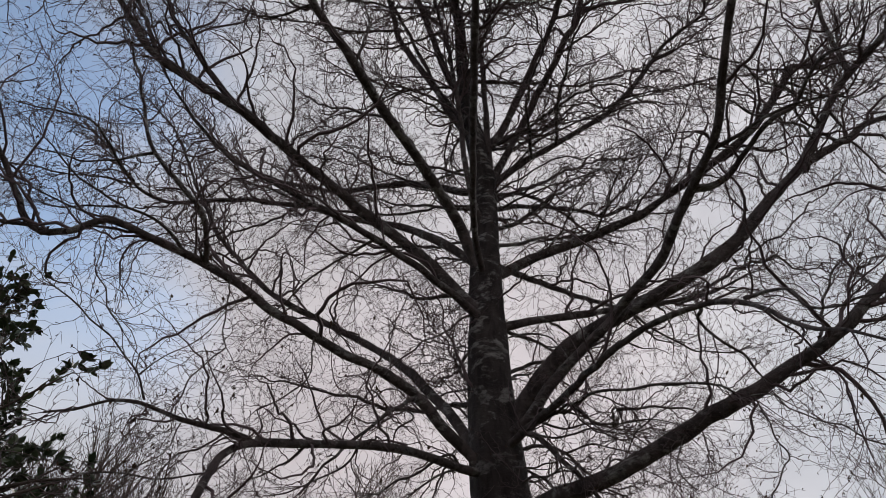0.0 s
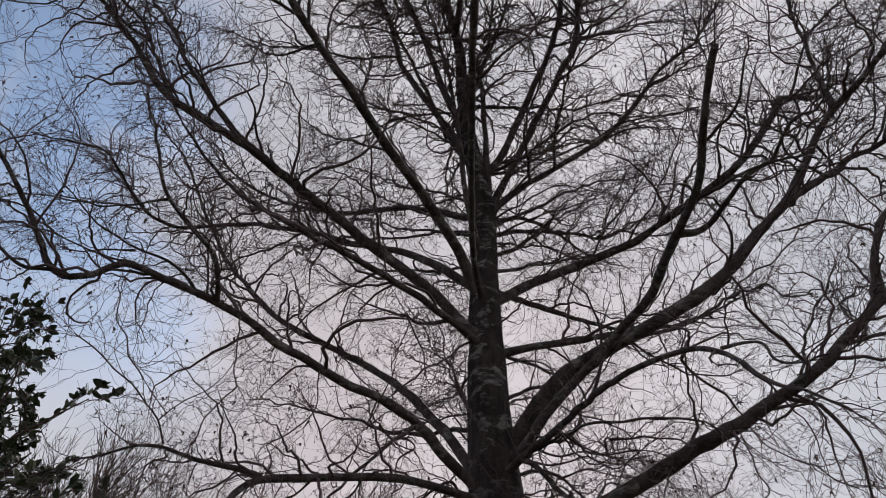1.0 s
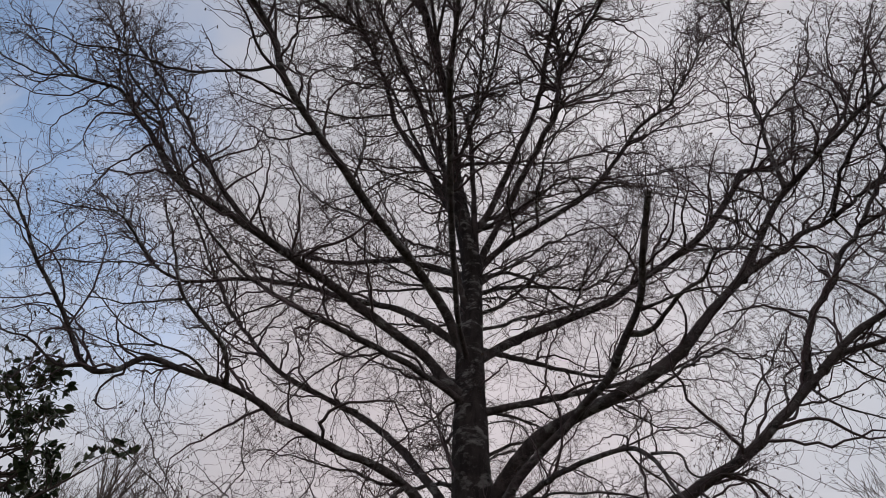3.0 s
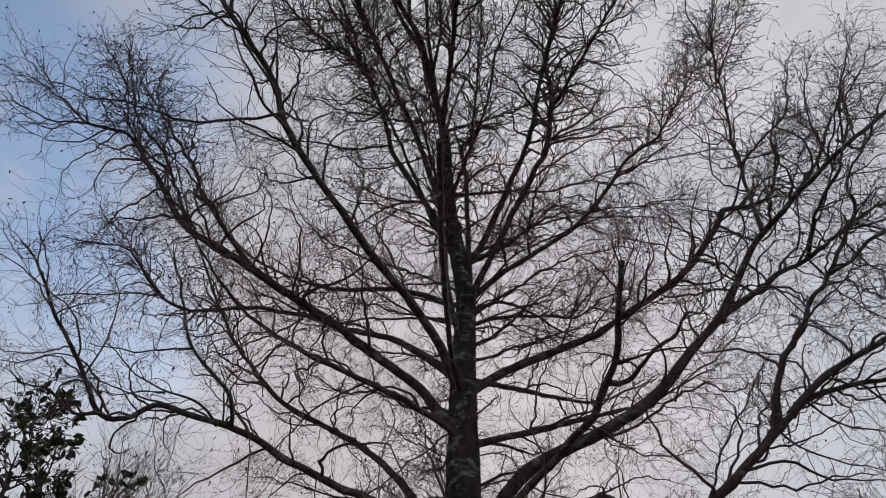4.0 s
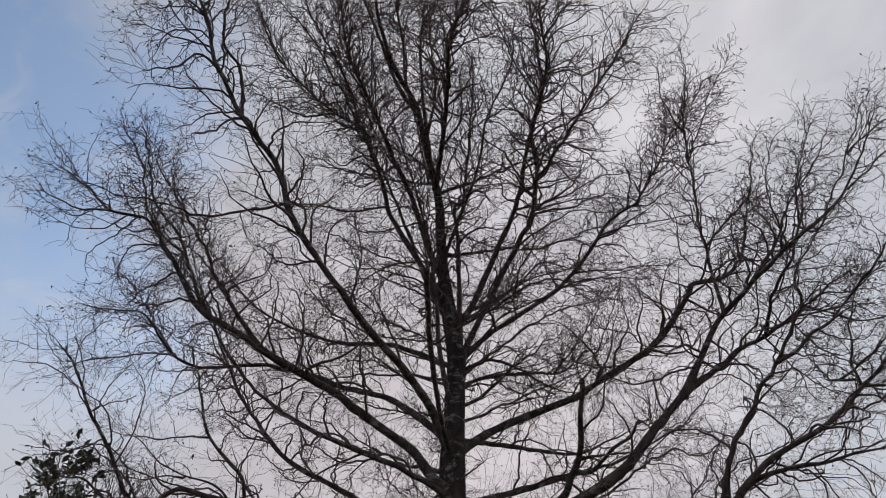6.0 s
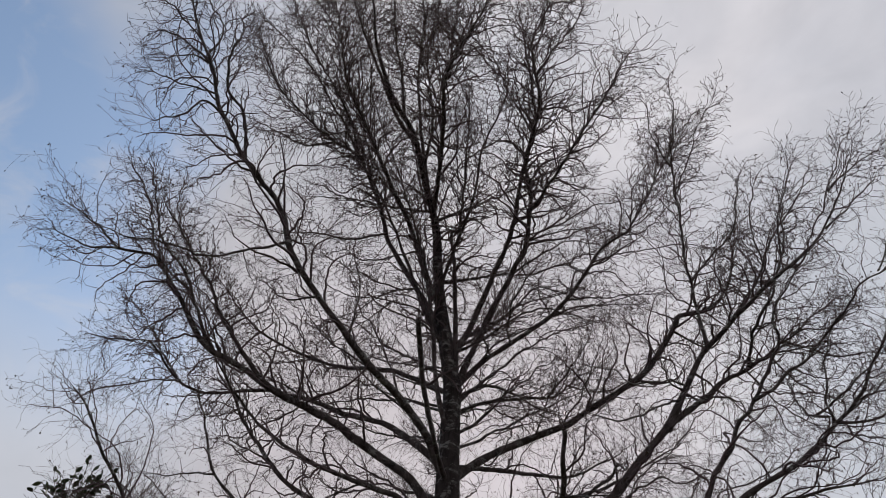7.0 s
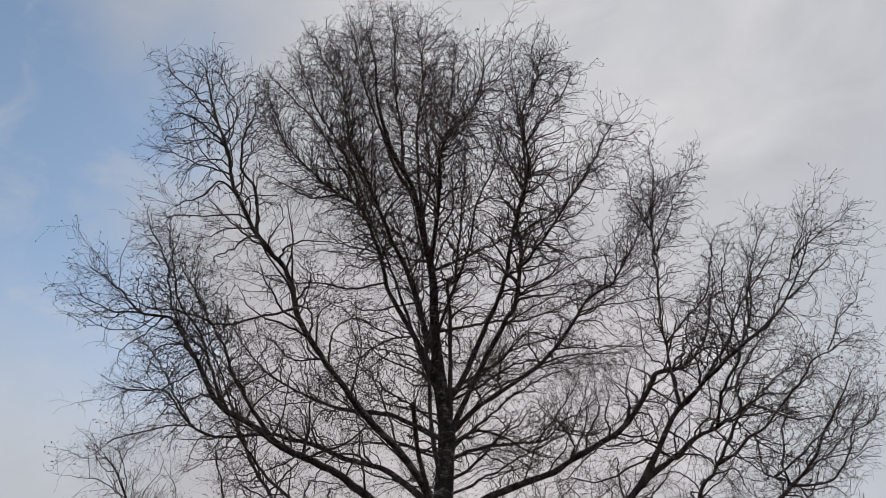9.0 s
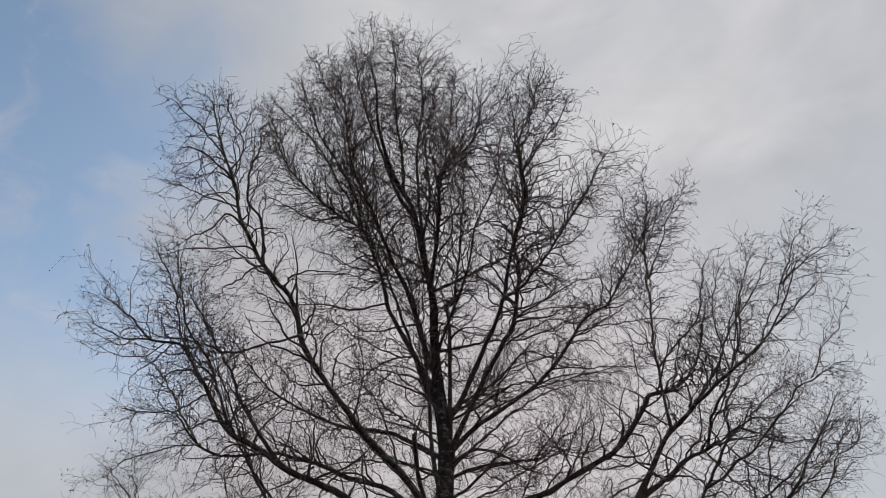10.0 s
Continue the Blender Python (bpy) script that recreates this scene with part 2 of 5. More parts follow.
def twig_sets(path, radius, length, dens, bare, seed, upright=0.0, fat=1.0):
    """All smaller wood of one limb: branches that grow towards the free room, twigs, budded spurs, and the places of catkins."""
    global rng
    rng = np.random.default_rng(seed)
    p, r = path[None], radius[None]
    low, high = 30 - 8 * upright, 68 - 12 * upright
    rise = 0.01 * upright
    n2, tries = max(4, int(length * 5.4 * dens)), 7
    u = bare + (0.995 - bare) * ((np.arange(n2) + rng.random(n2)) / n2) ** 0.8
    reach = np.clip(length * 0.32, 0.55, 1.3)
    u = np.repeat(u, tries)
    n = n2 * tries
    l2 = reach * rng.uniform(0.3, 1.1, n) * (1.1 - 0.55 * u)
    b2, q2 = sprout(p, r, np.zeros(n, int), u, l2, np.radians(rng.uniform(low, high, n)), 14, 0.2, rng.normal(0.0, 0.045, n) + rise, 0.0066 + 0.004 * fat, 0.0018 * fat, 0.3, 0.42)
    load = rng.uniform(0, 1.0, n)
    keep = []
    ix, iy, iz = cells(b2[:, 3:])
    for k in range(n2):
        s = slice(k * tries, (k + 1) * tries)
        crowd = FILLED[ix[s], iy[s], iz[s]].mean(1) + load[s]
        best = k * tries + int(np.argmin(crowd))
        keep.append(best)
        np.add.at(FILLED, (ix[best], iy[best], iz[best]), 0.35)
    b2, q2, l2 = b2[keep], q2[keep], l2[keep]
    tip, tq = sprout(p, r, np.zeros(4, int), np.array([0.95, 0.97, 0.985, 0.995]), 0.5 * rng.uniform(0.5, 1, 4), np.radians([34.0, 28.0, 24.0, 6.0]), 14, 0.14, np.full(4, 0.0), 0.005, 0.0012 * fat, 0.0, 0.2)
    b2, q2, l2 = np.concatenate([b2, tip]), np.concatenate([q2, tq]), np.concatenate([l2, np.full(4, 0.45)])
    n3 = np.maximum(3, (l2 * (13.0 - 2.7 * max(fat, 0.9))).astype(int))
    par = np.repeat(np.arange(len(l2)), n3)
    u = rng.uniform(0.08, 1.0, len(par))
    l3 = l2[par] * rng.uniform(0.12, 0.55, len(par)) * (1.1 - 0.45 * u) + 0.08
    b3, q3 = sprout(b2, q2, par, u, l3, np.radians(rng.uniform(low - 2, high + 6, len(par))), 7, 0.2, rng.normal(-0.025, 0.06, len(par)) + rise, 0.0037 * fat, 0.0012 * fat, 0.0, 0.42)
    n4 = rng.poisson(l3 * (9.6 - 3.8 * max(fat, 0.9)))
    par = np.repeat(np.arange(len(l3)), n4)
    u = rng.uniform(0.1, 1.0, len(par))
    l4 = rng.uniform(0.04, 0.24, len(par)) * (0.7 + l3[par])
    b4, q4 = sprout(b3, q3, par, u, l4, np.radians(rng.uniform(low, high + 5, len(par))), 4, 0.26, rng.normal(-0.05, 0.08, len(par)), 0.0025 * fat, 0.00105 * fat, 0.0, 0.45)
    # short spurs that end in buds
    spurs = []
    for lines, rads, size, many in ((p, r, np.array([length]), 8 * (1 - bare)), (b2, q2, l2, 8 / max(fat, 0.9) ** 2), (b3, q3, l3, 4.5 / max(fat, 0.9) ** 5), (b4, q4, l4, 2.5 / max(fat, 0.9) ** 5)):
        par = np.repeat(np.arange(len(size)), rng.poisson(size * many))
        u = rng.uniform(0.05, 1.0, len(par))
        s, q = sprout(lines, rads, par, u, rng.uniform(0.005, 0.02, len(par)) + rads[par, 0] * 0.6, np.radians(rng.uniform(35, 85, len(par))), 2, 0.2, np.zeros(len(par)), 0.01, 0.0012)
        q[:] = np.array([0.0009, 0.0018])
        spurs.append(tubes(s, q, 3))
    hung = np.concatenate([b3[rng.random(len(b3)) < 0.28][:, -1], b4[rng.random(len(b4)) < 0.16][:, -1]])
    return [tubes(b2[i : i + 1], q2[i : i + 1], 3) for i in range(len(b2))], [tubes(b3, q3, 3), tubes(b4, q4, 3), *spurs], hung


def wood(path, radius, sides, name, mat, rough=0.06, cap=True, flute=0.0):
    """A limb's own mesh: a knobbly tapered tube, closed at its end."""
    n = len(path)
    s = np.linspace(0, n * 0.35, n)
    r = radius * (1 + rough * np.interp(s, np.arange(0, n), rng.normal(size=n)))
    v, f = tubes(path[None], r[None], sides)
    ang, far = np.tile(np.arange(sides) * 2 * np.pi / sides, n), np.repeat(path[:, 2], sides)
    axis = np.repeat(path, sides, axis=0)
    ribs = np.sin(2 * ang + 0.8 * far) + 0.7 * np.sin(3 * ang - 1.3 * far + 1.0) + 0.4 * np.sin(5 * ang + 2.1 * far)
    v = axis + (v - axis) * (1 + flute * ribs)[:, None]
    v = v + rng.normal(size=v.shape) * np.repeat(radius, sides)[:, None] * rough * 0.4
    me = mesh_of(name, v, f, mat)
    bm = bmesh.new()
    bm.from_mesh(me)
    bm.verts.ensure_lookup_table()
    if cap:
        for ring in (bm.verts[:sides], bm.verts[-sides:]):
            bm.faces.new(ring)
        bmesh.ops.recalc_face_normals(bm, faces=bm.faces)
    bm.to_mesh(me)
    bm.free()
    return me


# ---- ground ----
bm = bmesh.new()
bmesh.ops.create_grid(bm, x_segments=60, y_segments=60, size=600)
for v in bm.verts:
    v.co.z = 0.25 * noise.noise(v.co * 0.03) if v.co.length > 30 else 0.0
me = bpy.data.meshes.new("ground")
bm.to_mesh(me)
bm.free()
me.materials.append(grass)
tagged(new("ground", me), label="short winter grass under the trees", category="grass", kind="structure")

# ---- the birch ----
birch = tagged(new("birch_tree"), label="tall leafless birch with pale patched bark and wide limbs", category="tree")
birch.location = (0.36, 3.72, 0.0)
bpy.context.view_layer.update()
HOME = np.array(birch.location)
TRUNK = [(0.36, 3.72, 0.00), (0.37, 3.74, 1.50), (0.39, 3.76, 3.00), (0.34, 3.75, 3.45), (0.32, 3.76, 4.18), (0.33, 3.78, 4.68), (0.35, 3.80, 5.41), (0.40, 3.82, 6.48), (0.40, 3.78, 6.64), (0.27, 3.70, 7.72), (0.21, 3.55, 8.46), (0.18, 3.30, 9.06), (-0.01, 2.95, 9.88), (-0.16, 2.55, 10.41), (-0.47, 2.10, 10.72), (-0.73, 1.55, 11.40), (-0.80, 1.25, 12.1), (-0.94, 1.05, 12.73), (-0.93, 0.95, 13.4), (-1.08, 0.80, 14.2)]
path, length = spline(TRUNK, 140)
height = path[:, 2]
radius = np.interp(height, (0, 0.25, 1.2, 3.0, 3.9, 4.6, 5.4, 6.6, 7.7, 9.0, 10.4, 11.4, 12.8, 14.4), (0.30, 0.24, 0.2, 0.19, 0.165, 0.135, 0.125, 0.105, 0.085, 0.062, 0.04, 0.024, 0.009, 0.003))
trunk = part("trunk", wood(path - HOME, radius, 32, "trunk", trunk_bark, 0.035, True, 0.055), birch, "dark lower trunk with pale papery bark patches")
hung_all = []
fork, fine, hung = twig_sets(path - HOME, radius, 7.5, 1.6, 0.24, 999)
for piece in fork:
    part("branch", mesh_of("branch", *piece, twig_bark), trunk)
part("twig_growth", mesh_of("twig_growth", *joined(fine), twig_bark), trunk, kind="stuff")
hung_all.append(hung)
limb_count = 0


def limb(r0, r1, dens, bare, *points):
    """One limb of the birch through the points, with all that grows on it."""
    global limb_count
    limb_count += 1
    points = np.array(points)
    if len(points) > 6 and r0 < 0.034:
        points[1:-1] = 0.2 * points[:-2] + 0.6 * points[1:-1] + 0.2 * points[2:]
    length = spline(points, 40)[1]
    n = int(np.clip(length * 26, 26, 130))
    path, length = spline(points, n)
    u = np.linspace(0, 1, n)
    thin, straight = r0 < 0.024, 0.25 if r1 > 0.0125 else 1.0
    for many, size in ((2.4, 0.011 if thin else 0.005), (5.0, 0.015 if thin else 0.007), (11.0, 0.011 if thin else 0.005)):
        kinks = np.random.default_rng(limb_count * 10 + int(many)).normal(size=(int(length * many) + 3, 3))
        bend = np.stack([np.interp(u * length * many, np.arange(len(kinks)), kinks[:, i]) for i in range(3)], 1)
        path = path + bend * size * straight * (0.4 + 0.6 * u[:, None]) * np.minimum(1, u * 6)[:, None]
    radius = (r1 + (r0 * STOUT - r1) * (1 - u) ** 0.92) * (1 + (0.4 + 4 * max(0, r0 - 0.03)) * np.exp(-u * length / (0.06 + 1.6 * r0)))
    ob = part("limb", wood(path - HOME, radius, 8 if thin else 12, "limb", limb_bark, 0.06, True, 0.04), birch)
    if dens > 0:
        fork, fine, hung = twig_sets(path - HOME, radius, length, dens * DENSITY, bare, 1000 + limb_count, float(np.clip((points[-1][2] - 7) / 3, 0, 0.4)), float(np.clip(0.55 + (points[-1][2] - 3.5) * 0.145, 0.55, 1.6)))
        for piece in fork:
            part("branch", mesh_of("branch", *piece, twig_bark), ob)
        part("twig_growth", mesh_of("twig_growth", *joined(fine), twig_bark), ob, kind="stuff")
        hung_all.append(hung)
        if points[-1][2] < 4.6 and points[-1][0] < 0.0:
            for place in hung[:: max(1, len(hung) // 3)][:3]:
                withered(place, ob)


DRY = np.array([(0, 0, 0), (0.3, 0.25, 0.16), (0.34, 0.55, 0.2), (0, 1, -0.1), (-0.26, 0.55, 0.24), (-0.3, 0.25, 0.12), (0, 0.3, -0.05), (0, 0.65, -0.08)])
DRY_FACES = np.array([(0, 1, 6), (0, 6, 5), (1, 2, 7), (1, 7, 6), (5, 6, 7), (5, 7, 4), (2, 3, 7), (4, 7, 3)])
dry_mesh = mesh_of("withered_leaf", DRY, DRY_FACES, catkin_skin)


def withered(place, parent):
    """One curled brown leaf that still hangs on a twig."""
    ob = part("withered_leaf", dry_mesh, parent, "curled brown dead leaf")
    tilt = Matrix.Rotation(rng.uniform(1.2, 2.4), 4, "X")
    spin = Matrix.Rotation(rng.uniform(0, 6.28), 4, "Z")
    ob.matrix_local = Matrix.Translation(Vector(place)) @ spin @ tilt @ Matrix.Scale(rng.uniform(0.016, 0.03), 4)


DENSITY = 1.15
STOUT = 1.03
limb(0.035, 0.005, 1.08, 0.3, (0.34, 3.75, 3.51), (0.15, 3.65, 3.69), (-0.00, 3.53, 3.79), (-0.18, 3.40, 3.94), (-0.44, 3.18, 3.99), (-0.61, 3.05, 4.00), (-0.90, 2.80, 4.05), (-1.21, 2.50, 4.10), (-1.43, 2.20, 4.02), (-1.60, 2.05, 4.01), (-1.76, 2.03, 3.89), (-1.92, 2.00, 3.91), (-2.06, 1.83, 4.13), (-2.13, 1.55, 4.26), (-2.24, 1.40, 4.44), (-2.44, 1.25, 4.67))
limb(0.008, 0.005, 1.8, 0.05, (-1.92, 2.00, 3.91), (-2.00, 1.90, 3.85), (-2.13, 1.80, 3.92), (-2.22, 1.60, 3.86))
limb(0.025, 0.013, 1.4, 0.15, (0.34, 3.75, 3.58), (0.12, 3.60, 3.54), (-0.03, 3.35, 3.48), (-0.21, 3.05, 3.37), (-0.39, 2.80, 3.25), (-0.61, 2.60, 3.12), (-0.80, 2.35, 3.00), (-0.83, 2.25, 2.89), (-0.83, 2.15, 2.75), (-0.81, 2.05, 2.59), (-0.79, 2.00, 2.45))
limb(0.012, 0.003, 1.53, 0.02, (-0.78, 2.37, 3.01), (-0.87, 2.28, 3.01), (-0.98, 2.15, 2.95), (-1.01, 2.05, 2.96), (-1.08, 1.95, 2.94), (-1.15, 1.85, 2.85), (-1.21, 1.75, 2.73))
limb(0.014, 0.005, 1.6, 0.1, (-0.16, 3.41, 3.92), (-0.27, 3.25, 3.74), (-0.39, 3.05, 3.49), (-0.52, 2.90, 3.24), (-0.62, 2.80, 3.01))
limb(0.037, 0.007, 1.4, 0.28, (0.33, 3.75, 3.65), (0.21, 3.85, 3.84), (-0.00, 4.00, 4.25), (-0.33, 4.22, 4.77), (-0.72, 4.45, 5.21), (-1.38, 4.30, 5.50), (-1.75, 4.30, 5.86), (-2.17, 4.40, 6.41), (-2.44, 4.40, 6.84), (-2.74, 4.30, 7.41), (-3.07, 4.20, 8.04), (-3.64, 4.10, 8.76))
limb(0.030, 0.005, 1.19, 0.15, (0.34, 3.78, 4.82), (0.15, 3.60, 4.89), (-0.23, 3.15, 4.86), (-0.44, 2.90, 4.81), (-0.65, 2.70, 4.78), (-1.03, 2.50, 4.87), (-1.27, 2.55, 5.09), (-1.60, 2.50, 5.37), (-1.85, 2.40, 5.67), (-2.09, 2.30, 6.08))
limb(0.049, 0.005, 1.36, 0.2, (0.34, 3.79, 4.88), (0.15, 3.70, 5.01), (-0.06, 3.65, 5.29), (-0.38, 3.40, 5.41), (-0.79, 3.15, 5.59), (-1.06, 2.80, 5.57), (-1.32, 2.40, 5.50), (-1.57, 2.30, 5.64), (-1.95, 2.10, 5.78), (-2.17, 2.00, 6.04), (-2.37, 1.92, 6.34), (-2.58, 1.87, 6.61), (-2.73, 1.80, 6.77), (-2.98, 1.65, 6.70), (-3.33, 1.57, 7.01), (-3.66, 1.47, 7.21))
limb(0.021, 0.005, 1.7, 0.12, (-1.41, 2.36, 5.55), (-1.58, 2.25, 5.73), (-1.74, 2.10, 5.93), (-2.03, 1.95, 6.38), (-2.45, 1.80, 7.05), (-2.87, 1.65, 7.61))
limb(0.015, 0.007, 1.7, 0.12, (-1.95, 2.10, 5.78), (-2.18, 2.00, 6.28), (-2.44, 1.90, 6.76), (-2.68, 1.80, 7.00), (-2.87, 1.75, 7.45), (-3.16, 1.60, 8.14))
limb(0.040, 0.005, 1.3, 0.15, (0.35, 3.80, 5.41), (0.23, 3.85, 5.59), (-0.09, 3.90, 5.92), (-0.41, 4.00, 6.20), (-0.93, 4.05, 6.38), (-1.34, 4.10, 6.59), (-2.00, 4.20, 6.84), (-2.39, 4.20, 6.82), (-2.84, 4.20, 6.83), (-3.16, 4.00, 6.93), (-3.27, 3.60, 7.00), (-3.30, 3.30, 6.91), (-3.48, 3.10, 6.76), (-3.77, 3.00, 6.75))
limb(0.044, 0.007, 1.28, 0.28, (0.34, 3.80, 5.28), (0.23, 3.70, 5.52), (0.10, 3.50, 5.74), (-0.17, 3.10, 5.91), (-0.42, 2.70, 5.97), (-0.65, 2.30, 6.07), (-0.94, 1.95, 6.29), (-1.18, 1.60, 6.53), (-1.31, 1.45, 6.91), (-1.43, 1.30, 7.10), (-1.51, 1.00, 7.00), (-1.62, 0.83, 7.07), (-1.75, 0.50, 7.20), (-1.86, 0.35, 7.40), (-1.93, 0.16, 7.63), (-2.10, 0.00, 8.01), (-2.25, -0.10, 8.41), (-2.43, -0.22, 8.89))
limb(0.016, 0.007, 1.44, 0.1, (-1.62, 0.83, 7.07), (-1.66, 0.70, 7.53), (-1.78, 0.50, 7.65), (-1.84, 0.30, 7.68), (-1.81, 0.12, 7.74), (-1.77, 0.10, 8.19), (-1.84, 0.10, 8.80))
limb(0.012, 0.005, 1.3, 0.1, (-1.78, 0.46, 7.25), (-1.98, 0.35, 7.36), (-2.10, 0.30, 7.00), (-2.20, 0.20, 6.73))
limb(0.013, 0.005, 1.4, 0.1, (-1.23, 1.55, 6.67), (-1.56, 1.50, 6.51), (-1.90, 1.40, 6.25), (-2.23, 1.30, 6.34), (-2.53, 1.20, 6.35), (-2.89, 1.10, 6.41))
limb(0.037, 0.007, 1.36, 0.28, (0.40, 3.82, 6.48), (0.21, 4.00, 6.71), (-0.13, 4.15, 7.00), (-0.49, 4.35, 7.29), (-1.21, 4.70, 7.63), (-1.75, 4.90, 7.99), (-2.22, 5.00, 8.31), (-2.70, 5.00, 8.67), (-3.06, 5.00, 9.12), (-3.55, 4.90, 9.76))
limb(0.017, 0.005, 0.72, 0.2, (0.39, 3.82, 6.29), (0.08, 4.00, 6.49), (-0.39, 4.30, 6.78), (-0.90, 4.50, 6.91), (-1.42, 4.70, 7.00), (-1.89, 4.80, 7.18))
limb(0.054, 0.005, 1.53, 0.3, (0.36, 3.75, 3.28), (0.56, 3.55, 3.31), (0.68, 3.35, 3.28), (0.91, 3.10, 3.27), (1.22, 2.90, 3.38), (1.48, 2.75, 3.48), (1.69, 2.60, 3.55), (1.89, 2.42, 3.61), (2.47, 2.24, 4.09), (2.77, 2.25, 4.24), (2.93, 2.20, 4.26), (3.17, 2.15, 4.29), (3.40, 2.05, 4.30), (3.65, 1.95, 4.30))
limb(0.023, 0.005, 1.31, 0.15, (2.31, 2.29, 3.96), (2.38, 2.25, 4.24), (2.51, 2.20, 4.47), (2.68, 2.10, 4.68), (2.80, 2.00, 4.85), (2.93, 1.90, 4.99), (3.05, 1.80, 5.15), (3.18, 1.70, 5.37), (3.23, 1.65, 5.46), (3.22, 1.55, 5.62), (3.27, 1.50, 5.78), (3.37, 1.45, 5.90), (3.55, 1.35, 6.08))
limb(0.014, 0.005, 1.84, 0.1, (2.93, 1.90, 4.99), (3.09, 1.85, 5.05), (3.29, 1.75, 5.23), (3.25, 1.75, 5.17), (3.33, 1.72, 5.19), (3.47, 1.68, 5.31), (3.60, 1.62, 5.42), (3.67, 1.40, 5.46), (3.74, 1.10, 5.51), (3.84, 0.95, 5.56), (3.99, 0.85, 5.59))
limb(0.026, 0.003, 0.66, 0.15, (0.33, 3.75, 3.71), (0.54, 3.45, 3.77), (0.66, 2.95, 3.63), (0.73, 2.42, 3.47), (0.76, 2.10, 3.33), (0.83, 1.95, 3.27), (1.04, 1.90, 3.34), (1.06, 1.70, 3.17), (1.05, 1.50, 2.91), (1.04, 1.40, 2.76), (1.05, 1.30, 2.65), (1.06, 1.20, 2.55))
limb(0.006, 0.003, 0.51, 0.05, (1.06, 1.70, 3.17), (1.09, 1.62, 3.13), (1.15, 1.55, 3.07), (1.17, 1.50, 2.95), (1.24, 1.40, 2.91), (1.30, 1.30, 2.86))
limb(0.010, 0.005, 0.682, 0.1, (0.51, 3.50, 3.77), (0.64, 3.20, 3.68), (0.79, 2.90, 3.62), (1.02, 2.70, 3.50), (1.20, 2.50, 3.36), (1.29, 2.40, 3.25))
limb(0.014, 0.005, 1.4, 0.05, (0.33, 3.75, 3.78), (0.76, 3.90, 3.84), (1.00, 4.10, 3.74), (1.24, 4.30, 3.65))
limb(0.057, 0.005, 0.803, 0.25, (0.33, 3.75, 3.78), (0.50, 3.70, 4.01), (0.65, 3.55, 4.17), (0.84, 3.40, 4.33), (1.10, 3.15, 4.35), (1.30, 2.95, 4.34), (1.52, 2.80, 4.41), (1.81, 2.68, 4.58), (2.22, 2.60, 5.01), (2.44, 2.60, 5.22), (2.57, 2.60, 5.33), (2.91, 2.60, 5.59), (3.13, 2.60, 5.76), (3.25, 2.60, 5.81), (3.39, 2.45, 5.83), (3.44, 2.35, 5.81), (3.28, 2.10, 5.59), (3.38, 2.00, 5.60), (3.53, 1.85, 5.54), (3.61, 1.70, 5.45))
limb(0.031, 0.005, 0.918, 0.1, (2.40, 2.60, 5.18), (2.77, 2.55, 5.74), (2.84, 2.40, 5.86), (2.94, 2.24, 5.92), (3.08, 2.00, 5.97), (3.28, 1.75, 6.09), (3.43, 1.50, 6.13), (3.60, 1.43, 6.17), (3.87, 1.45, 6.49), (4.06, 1.40, 6.65), (4.11, 1.10, 6.77), (4.23, 0.85, 7.02))
limb(0.018, 0.007, 2.16, 0.15, (2.91, 2.28, 5.91), (2.89, 2.20, 6.26), (2.90, 2.10, 6.63), (2.89, 2.00, 6.97), (2.95, 1.90, 7.44), (3.03, 1.80, 7.96), (3.05, 1.74, 8.37), (3.10, 1.68, 8.76))
limb(0.037, 0.014, 0.12, 0.2, (0.33, 3.75, 3.78), (0.53, 3.55, 3.86), (0.66, 3.40, 4.00), (0.86, 3.20, 4.13), (1.00, 3.05, 4.20), (1.10, 2.90, 4.27), (1.20, 2.55, 4.22), (1.19, 2.25, 4.15), (1.16, 1.95, 4.05), (1.16, 1.72, 4.00), (1.13, 1.52, 3.92), (1.14, 1.38, 4.00), (1.12, 1.22, 4.03), (1.13, 1.10, 4.13), (1.10, 0.93, 4.08))
limb(0.032, 0.005, 1.12, 0.05, (0.33, 3.78, 4.75), (0.61, 3.70, 4.79), (0.93, 3.80, 4.92), (1.47, 4.00, 5.18), (1.87, 4.20, 5.41), (2.37, 4.40, 5.66), (2.78, 4.50, 5.98), (3.29, 4.60, 6.33))
limb(0.045, 0.007, 1.36, 0.28, (0.35, 3.80, 5.34), (0.55, 3.95, 5.56), (0.79, 3.95, 5.72), (1.21, 3.90, 5.89), (1.66, 3.70, 5.96), (1.94, 3.50, 6.04), (2.23, 3.20, 6.07), (2.44, 2.90, 6.07), (2.81, 2.65, 6.48), (2.89, 2.62, 6.63), (3.36, 2.75, 6.90), (3.79, 2.95, 7.45), (4.07, 3.00, 8.09), (4.27, 3.00, 8.61))
limb(0.031, 0.005, 1.12, 0.05, (0.35, 3.80, 5.51), (0.87, 4.30, 5.77), (1.43, 4.75, 5.97), (1.86, 5.00, 6.07), (2.35, 5.20, 6.36), (2.92, 5.40, 6.80))
limb(0.035, 0.007, 1.6, 0.28, (0.40, 3.82, 6.48), (0.53, 3.90, 6.76), (0.81, 3.90, 7.06), (1.30, 3.80, 7.38), (1.74, 3.70, 7.67), (2.14, 3.55, 8.13), (2.52, 3.40, 8.66), (2.84, 3.05, 8.64), (2.83, 3.00, 8.60), (3.13, 2.95, 9.12), (3.34, 2.85, 9.46), (3.48, 2.70, 9.67), (3.84, 2.60, 10.23))
